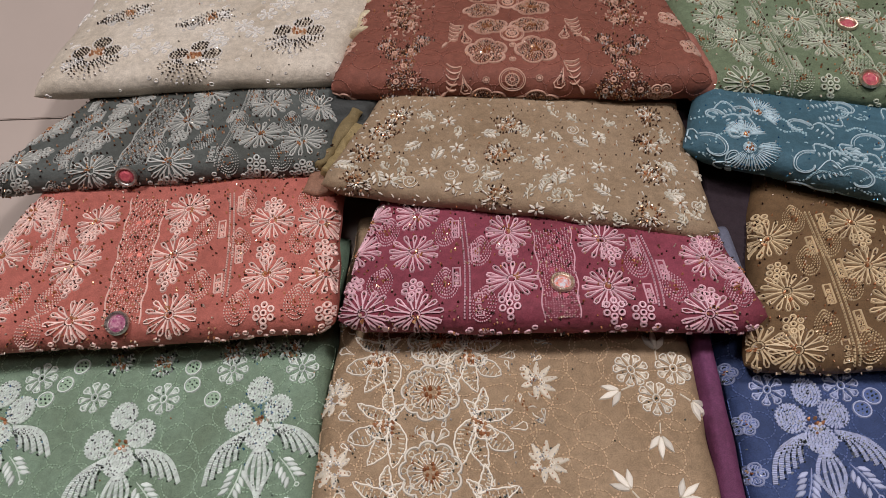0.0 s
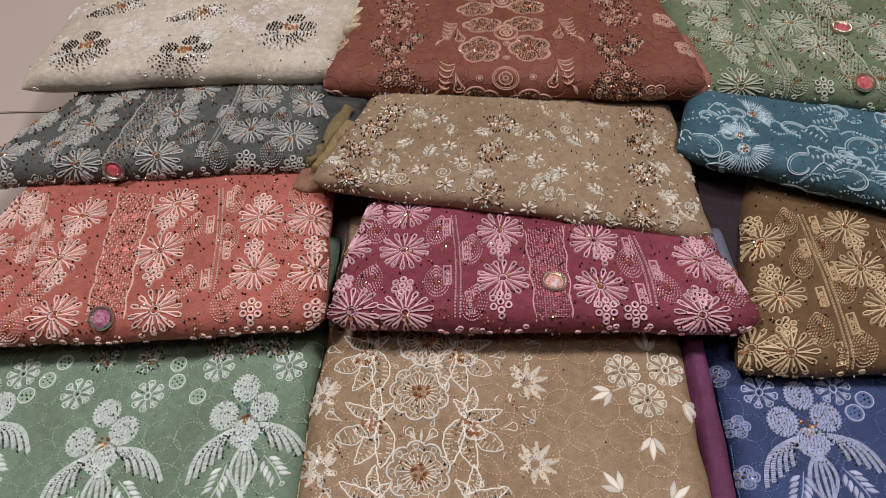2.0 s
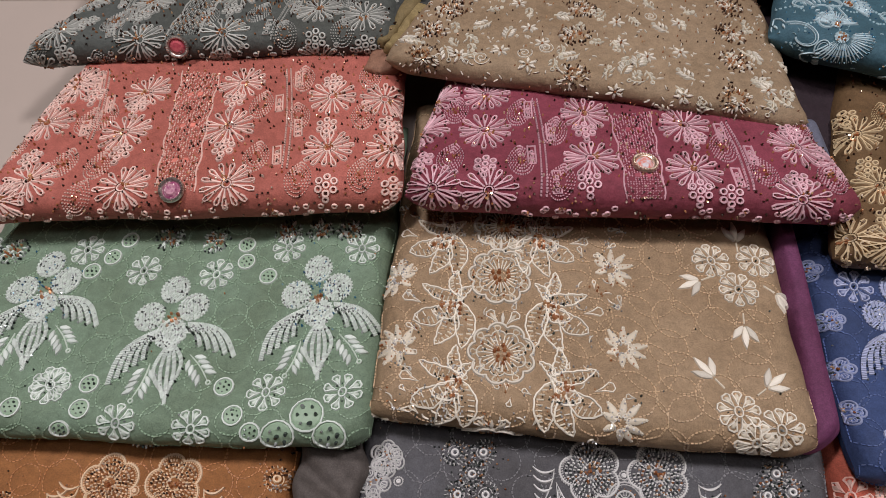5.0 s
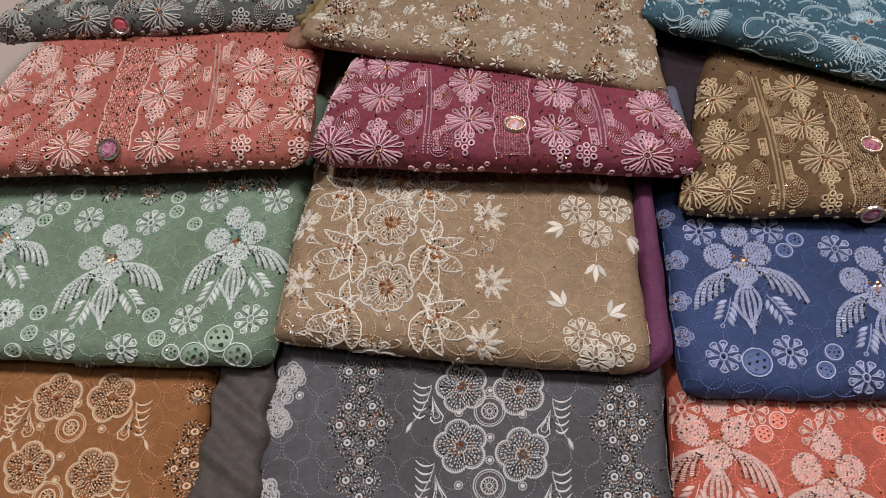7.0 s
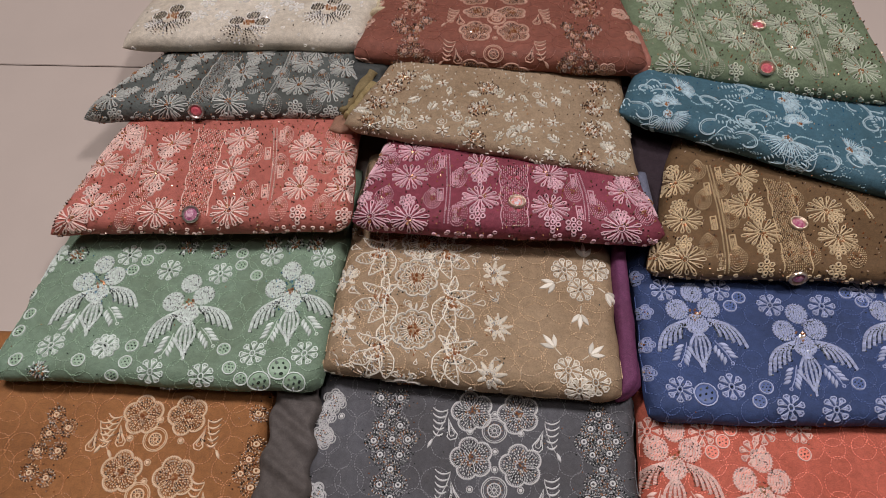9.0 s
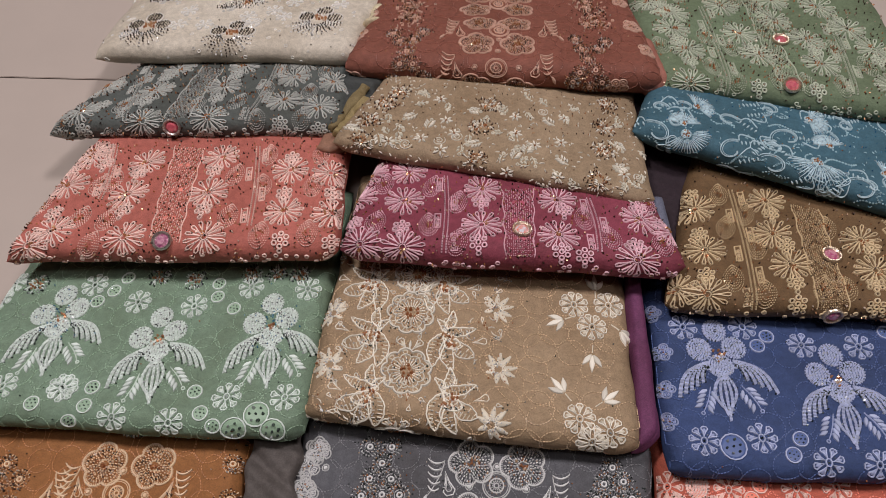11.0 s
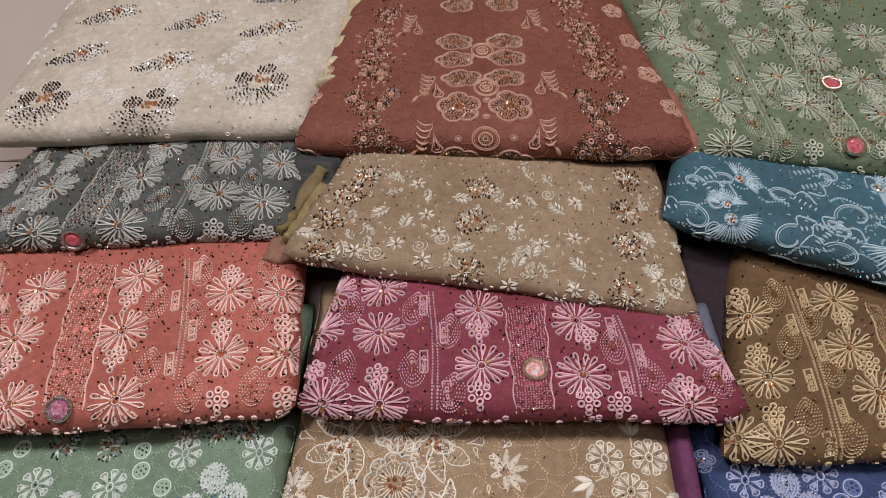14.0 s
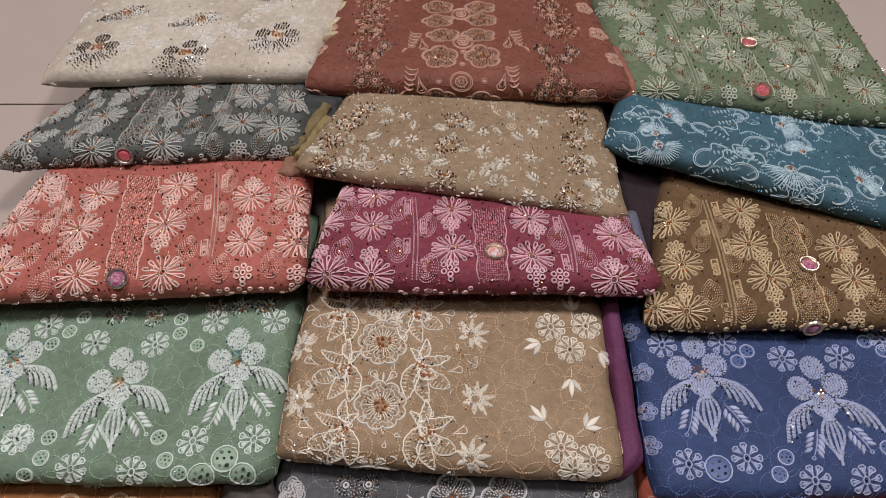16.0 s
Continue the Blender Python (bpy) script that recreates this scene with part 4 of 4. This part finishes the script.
GOLD = bead_material("gold_beads", [(0.0, lin(166, 104, 66)), (0.4, lin(206, 146, 104)), (0.8, lin(228, 188, 146)), (1.0, lin(250, 236, 220))], 0.22, 0.45)
CRYSTAL = bead_material("silver_beads", [(0.0, lin(150, 150, 150)), (0.5, lin(215, 215, 215)), (1.0, lin(255, 255, 255))], 0.15, 0.4)
AQUA = bead_material("aqua_sequins", [(0.0, lin(30, 90, 140)), (0.6, lin(80, 150, 186)), (1.0, lin(180, 220, 235))], 0.25, 0.4)
PEWTER = bead_material("pewter_sequins", [(0.0, lin(34, 40, 38)), (0.6, lin(92, 102, 98)), (1.0, lin(235, 238, 238))], 0.25, 0.5)
SMOKE = bead_material("smoky_beads", [(0.0, lin(50, 45, 42)), (0.6, lin(110, 100, 92)), (1.0, lin(240, 235, 228))], 0.25)
RIM = bead_material("button_rim", [(0.0, lin(196, 170, 140)), (1.0, lin(235, 222, 205))], 0.3, 0.9)
RIM_OLD = bead_material("antique_rim", [(0.0, lin(150, 140, 134)), (1.0, lin(225, 218, 210))], 0.3, 0.9)


def stone_material(name, c1, c2):
    m, nt, b = nodes_of(name)
    link(nt, ramp(nt, noise_node(nt, 260, 2), [(0.35, lin(*c1)), (0.65, lin(*c2))]), b.inputs["Base Color"])
    b.inputs["Roughness"].default_value = 0.12
    b.inputs["Coat Weight"].default_value = 1.0
    return m


STONES = {
    "purple": stone_material("opal_stone", (232, 130, 110), (225, 225, 232)), "coral": stone_material("violet_stone", (150, 60, 110), (205, 150, 165)),
    "grey": stone_material("rose_stone", (180, 70, 90), (205, 105, 110)), "green": stone_material("pink_stone", (186, 80, 100), (205, 120, 120)),
    "bronze": stone_material("magenta_stone", (176, 80, 120), (205, 150, 160)),
}
LABELS = {
    "white": "ivory folded georgette dress with dark beaded sprays, on the tile floor", "brown": "rust-brown folded georgette dress with beaded floral panel",
    "green": "sage-green folded dress with looped daisies and pink buttons", "grey": "grey folded dress with looped daisy embroidery and rose button",
    "beige": "beige folded dress with small stars and bead clusters", "teal": "teal-blue folded dress with scrolls and shell fans",
    "coral": "coral-pink folded dress with looped daisies and violet button", "purple": "plum-pink folded dress with looped daisies and opal button",
    "bronze": "bronze-brown folded dress with looped daisies and magenta buttons", "mint": "mint-green folded dress with white satin orchids",
    "taupe": "taupe sheer folded dress with raised beaded blooms", "blue": "indigo-blue folded dress with lilac satin orchids",
    "orange": "amber-brown folded dress with beaded lobed flowers", "slate": "slate-grey folded dress with eyelet columns and lobed flowers",
    "salmon": "salmon-pink folded dress with pale satin orchids",
}
for key, fold in FOLDS.items():
    thing = new("folded_dress")
    THINGS[key] = thing
    tagged(thing, LABELS[key], "folded dress", "folded dresses laid in rows")
    fold.mesh("cloth", CLOTH[key], thing)
    dull = {"white": 0.95, "beige": 0.84, "coral": 0.95, "purple": 0.92, "bronze": 0.84}.get(key, 0.9)
    thread = thread_material(key + "_thread", scaled(lin(*THREADS[key]), dull * 0.92))
    satin = thread_material(key + "_satin", scaled(lin(*SATIN[key]), dull))
    dark = {"slate": PEWTER, "mint": PEWTER, "blue": PEWTER, "teal": AQUA, "taupe": PEWTER, "white": SMOKE}.get(key, DARK)
    tone = thread_material(key + "_tone", scaled(lin(*HUES[key]), {"brown": 1.5, "taupe": 1.7, "mint": 1.7}.get(key, 1.9)))
    mats = [thread, dark, GOLD, satin, CRYSTAL, AQUA, tone]
    P = PLACES[key]
    s = Stitcher(fold)

    def motif(name, places, draw, spread=0.0, label=""):
        for x, w in places:
            s.at(x, w, jit(spread))
            draw(s)
            s.out(name, mats, thing, label=label)

    if "daisy" in P:
        motif("daisy", P["daisy"], lambda q: daisy(q, 24), 20)
        motif("rosette", P["rings"], ring_cluster, 8)
        motif("teardrop", P["drop"], lambda q: drop(q, 18), 12)
        a, b, c, d = P["dotline"]
        for p, q in ((a, b), (c, d)):
            dotted(s, *p, *q)
            dotted(s, *p, *q, 4.5)
            n = int(abs(q[1] - p[1]) / 27)
            for k in range(n):
                t = (k + 0.5) / n
                s.at(p[0] + (q[0] - p[0]) * t + 5 + (9 if k % 2 else -10), p[1] + (q[1] - p[1]) * t, math.degrees(math.atan2(p[0] - q[0], q[1] - p[1])) if q[1] > p[1] else math.degrees(math.atan2(q[0] - p[0], p[1] - q[1])))
                ladder(s, 22)
            s.at(0, 0)
            s.out("dotted_band", mats, thing)
        placket(s, *P["placket"])
        s.out("placket", mats, thing)
        loose_beads(s, fold, 1000, 1.0, 0.72)
        for _ in range(40):
            x, w = random.uniform(6, fold.width * 1000 - 6), random.uniform(-8, 8)
            s.ring(x, w, 2.2, 1.5, 1.0, 3, seg=8)
        for x, w in P["button"]:
            button(key, fold, thing, x, w, 10.5, STONES[key], RIM_OLD if key in ("coral", "grey") else RIM)
    if "orchid" in P:
        for x, w in P["orchid"]:
            s.at(x, w, (14 if key == "mint" else 2) + jit(3))
            orchid(s)
            if key == "mint" and x not in (P["orchid"][0][0],):
                s.beads([(random.gauss(2, 13), random.gauss(4, 17)) for _ in range(60)], 0.95, 5)
            s.out("orchid", mats, thing)
        motif("small_flower", P["flower"], lambda q: small_flower(q, 15), 20)
        motif("dotted_disc", P["disc"], dotted_disc, 30)
        motif("dotted_disc", P.get("bigdisc", []), lambda q: dotted_disc(q, 13), 30)
        motif("beaded_spray", P.get("scatter", []), lambda q: bead_cluster(q, 12))
        motif("scallop", P.get("scallop", []), lambda q: scallop(q, 10))
        thin_circles(s, fold, 14, 27, 0.7)
    if key == "taupe":
        motif("round_bloom", P["round"], lambda q: round_bloom(q, 27))
        for n, (x, w) in enumerate(P["moth"]):
            motif("lily", [(x, w)], lambda q: moth(q, 1 if n % 2 else -1), 6)
        for n, (x, w) in enumerate(P["spray"]):
            motif("leaf_spray", [(x, w)], lambda q: spray(q, 1 if n < 3 else -1), 8)
        motif("small_flower", P["flower"], lambda q: small_flower(q, 16, 9), 20)
        for n, (x, w) in enumerate(P["sprig"]):
            motif("sprig", [(x, w)], lambda q: leaf_trio(q, (205, 325, 265, 130, 40, 90)[n]))
        thin_circles(s, fold, 19, 30, 0.85)
        for _ in range(110):
            x, w, q = random.uniform(6, 205), random.uniform(-8, 215), random.uniform(0, 360)
            s.at(x, w, q)
            if random.random() < 0.5:
                s.loop(0, 0, 0, 0, random.uniform(6, 11), random.uniform(3, 5), 1.2, 0.9, 3)
            else:
                s.line([(0, 0), (2.5, 1.2), (5, 1.4), (7.5, 0.2)], 1.3, 0.9, slot=3)
            s.beads([(jit(5), jit(5)) for _ in range(3)], 0.9, random.choice((4, 4, 2, 1)))
        s.at(0, 0)
    if "lobed" in P:
        motif("lobed_flower", P["lobed"], lambda q: lobed(q, 24), 10)
        motif("wheel", P["wheel"], wheel)
        motif("eyelet", P["dot"], lambda q: eyelet(q, 4.2))
        for n, (x, w) in enumerate(P["branch"]):
            motif("branch", [(x, w)], lambda q: branch(q, 1 if (n % 2) == (key != "slate") else -1), 5)
        motif("eyelet", P.get("ringfl", []) + P.get("ringfr", []), lambda q: eyelet(q, 9.5), 20)
        motif("scallop", P.get("scallop", []), lambda q: scallop(q, 13), 20)
        for x, w in P.get("ringfl", []) + P.get("ringfr", []):
            for _ in range(16):
                s.beads([(x + random.gauss(0, 9), w + random.gauss(0, 9))], 0.9, 1 if random.random() < 0.65 else 2)
        s.out("beaded_band", mats, thing, kind="stuff")
        for x, w in P.get("flat", []):
            s.at(x, w, 0, 1.0, 0.62)
            lobed(s, 24)
            s.out("lobed_flower", mats, thing)
        for x, w in P.get("scatter", []):
            s.at(x, w)
            for _ in range(110):
                s.beads([(random.gauss(0, 11), random.gauss(0, 10))], 1.0, 1 if random.random() < 0.7 else 2)
            for _ in range(46):
                u, t = random.gauss(0, 10), random.gauss(0, 9)
                s.line([(u, t), (u + 3 + jit(2), t + jit(3))], 1.4, 1.0)
            for _ in range(7):
                s.ring(random.gauss(0, 10), random.gauss(0, 9), 2.0, 1.5, 1.2, 3, 8)
            s.out("beaded_spray", mats, thing)
        thin_circles(s, fold, 16, 30, 0.6)
    if key == "beige":
        motif("beaded_spray", P["cluster"], bead_cluster)
        motif("star", P["star"], star, 30)
        motif("spiral", P["spiral"], spiral, 90)
        for n, (x, w) in enumerate(P["sprig"]):
            motif("sprig", [(x, w)], lambda q: sprig(q, 0, 0, (n * 73) % 360, 17, 3), 8)
        for _ in range(45):
            s.at(random.uniform(10, fold.width * 1000 - 10), random.uniform(-6, fold.depth * 1000 * 0.6), jit(180))
            sprig(s, 0, 0, 0, random.uniform(9, 16), 2, 0, 0.7)
        for _ in range(420):
            s.at(random.uniform(5, fold.width * 1000 - 5), random.uniform(-8, fold.depth * 1000 * 0.7), jit(180))
            s.patch(0, 0, random.uniform(1.6, 3.2), 0.75, 0, 0.7, 3, 7, 0.5)
        s.at(0, 0)
        loose_beads(s, fold, 420, 0.75, 0.75)
    if key == "teal":
        for n, (x, w) in enumerate(P["fan"]):
            motif("shell_fan", [(x, w)], lambda q: ray_fan(q, (-130, -170, -80, 20, -40, 30, -60)[n], 160, (30, 34, 27, 22, 24, 22, 26)[n]), 5)
        for n, (x, w) in enumerate(P["scroll"]):
            motif("scroll", [(x, w)], lambda q: scroll(q, 1 if n % 2 else -1, (17, 14, 20)[n % 3]), 60)
        for _ in range(22):
            motif("scroll", [(random.uniform(15, fold.width * 1000 - 15), random.uniform(-2, 150))], lambda q: scroll(q, random.choice((1, -1)), random.uniform(7, 12)), 180)
        for x, w in P["chain"]:
            s.at(x, w, jit(40))
            for k in range(14):
                s.ring(-21 + 3 * k, 5 * math.sin(k * 0.4), 1.0, 0.9, 0.7, 0, 7)
            s.out("chain_stitch", mats, thing)
        loose_beads(s, fold, 300, 0.7, 0.8)
        for _ in range(260):
            x, w, q = random.uniform(5, fold.width * 1000 - 5), random.uniform(-9, fold.depth * 1000 - 40), random.uniform(0, math.pi)
            s.line([(x, w), (x + 2 * math.cos(q), w + 2 * math.sin(q)), (x + 4 * math.cos(q + 0.5), w + 4 * math.sin(q + 0.5))], 0.9, 0.6)
    if key == "white":
        motif("bloom", P["bloom"], lambda q: bloom(q, 30))
        for x, w in P["frond"]:
            s.at(x, w, 22 + jit(8))
            frond(s)
            s.out("frond", mats, thing)
        motif("small_flower", P["flower"], lambda q: small_flower(q, 11, 6, 3, False), 30)
        for _ in range(200):
            x, w = random.uniform(5, fold.width * 1000 - 5), random.uniform(-9, fold.depth * 1000 - 30)
            s.ring(x, w, random.uniform(1.2, 2.6), 0.9, 0.5, 3, seg=8)
    loose_beads(s, fold, 40, 0.8, 0.6)
    s.out("stitching", mats, thing, kind="stuff")

# ---- trimmings ----


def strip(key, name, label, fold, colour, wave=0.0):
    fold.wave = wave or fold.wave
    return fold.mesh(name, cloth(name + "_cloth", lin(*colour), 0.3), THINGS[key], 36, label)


strip("taupe", "lining", "plum lining folded out along the edge", Fold((0.222, 0.279), (0.2475, 0.293), (0.226, 0.463), (0.2455, 0.46), 0.21, 0.088, 0.078, 0.034, 0.01, 0.012, seed=21), (106, 56, 88), 0.002)
strip("taupe", "lining", "plum lining folded out along the edge", Fold((0.22, 0.277), (0.2495, 0.287), (0.226, 0.463), (0.249, 0.46), 0.045, 0.082, 0.082, 0.04, 0.01, 0.012, seed=22), (110, 58, 90), 0.002)
strip("purple", "lining", "blue-grey lining beside the plum cloth", Fold((0.262, 0.474), (0.2835, 0.478), (0.252, 0.60), (0.2725, 0.61), 0.105, 0.106, 0.10, 0.03, 0.01, 0.01, seed=23), (104, 106, 122), 0.002)
# Added filler over the floor gap; its near-black colour stands in for shade.
strip("purple", "layer_or_gap_shade", "added gap filler with the shade put in its dark colour", Fold((0.25, 0.49), (0.32, 0.49), (0.23, 0.62), (0.34, 0.62), 0.28, 0.066, 0.05, 0.03, 0.01, 0.01, seed=33), (48, 36, 42), 0.002)
strip("slate", "organza", "sheer grey organza fold", Fold((-0.186, 0.135), (-0.122, 0.10), (-0.178, 0.276), (-0.122, 0.28), 0.23, 0.056, 0.05, 0.03, 0.012, 0.01, seed=24, ruffle=0.003), (92, 85, 81), 0.0025)
strip("white", "frill", "cream ruffled net edge", Fold((-0.118, 0.80), (-0.086, 0.80), (-0.088, 0.977), (-0.048, 0.98), 0.28, 0.09, 0.056, 0.026, 0.008, 0.008, ruffle=0.002, seed=25), (196, 180, 146), 0.002)
strip("white", "frill", "cream ruffled net edge", Fold((-0.108, 0.835), (-0.085, 0.84), (-0.094, 0.90), (-0.066, 0.90), 0.1, 0.098, 0.08, 0.02, 0.006, 0.006, ruffle=0.0025, seed=26), (206, 192, 160), 0.002)
strip("beige", "frill", "straw-coloured net edge", Fold((-0.126, 0.636), (-0.112, 0.63), (-0.1, 0.71), (-0.084, 0.71), 0.09, 0.116, 0.098, 0.014, 0.006, 0.006, seed=27, ruffle=0.0022), (150, 132, 92), 0.003)
strip("beige", "frill", "straw-coloured net edge", Fold((-0.134, 0.648), (-0.122, 0.642), (-0.115, 0.70), (-0.1, 0.70), 0.1, 0.112, 0.098, 0.014, 0.005, 0.005, seed=28, ruffle=0.0018), (128, 112, 78), 0.002)
strip("coral", "flap", "small peach-brown cloth flap", Fold((-0.142, 0.625), (-0.108, 0.62), (-0.138, 0.66), (-0.108, 0.66), 0.035, 0.106, 0.1, 0.014, 0.008, 0.008, seed=29), (150, 112, 92), 0.001)
strip("grey", "layer_or_gap_shade", "dark grey inner layer", Fold((-0.128, 0.668), (-0.084, 0.672), (-0.128, 0.76), (-0.07, 0.76), 0.12, 0.098, 0.08, 0.03, 0.01, 0.01, seed=30, ruffle=0.003), (66, 68, 66), 0.003)
strip("brown", "organza", "sheer rust organza edge", Fold((0.268, 0.741), (0.303, 0.744), (0.26, 0.80), (0.29, 0.82), 0.10, 0.106, 0.095, 0.04, 0.01, 0.012, seed=31), (158, 104, 90), 0.0015)
peach = new("cloth_piece")
THINGS["peach"] = peach
tagged(peach, "flat peach cloth lying on the floor behind the dresses", "cloth")
strip("peach", "sheet", "", Fold((0.315, 1.04), (0.66, 1.03), (0.315, 1.16), (0.66, 1.10), 0.10, 0.014, 0.012, 0.012, 0.01, 0.01, seed=32), (176, 120, 92), 0.0012)
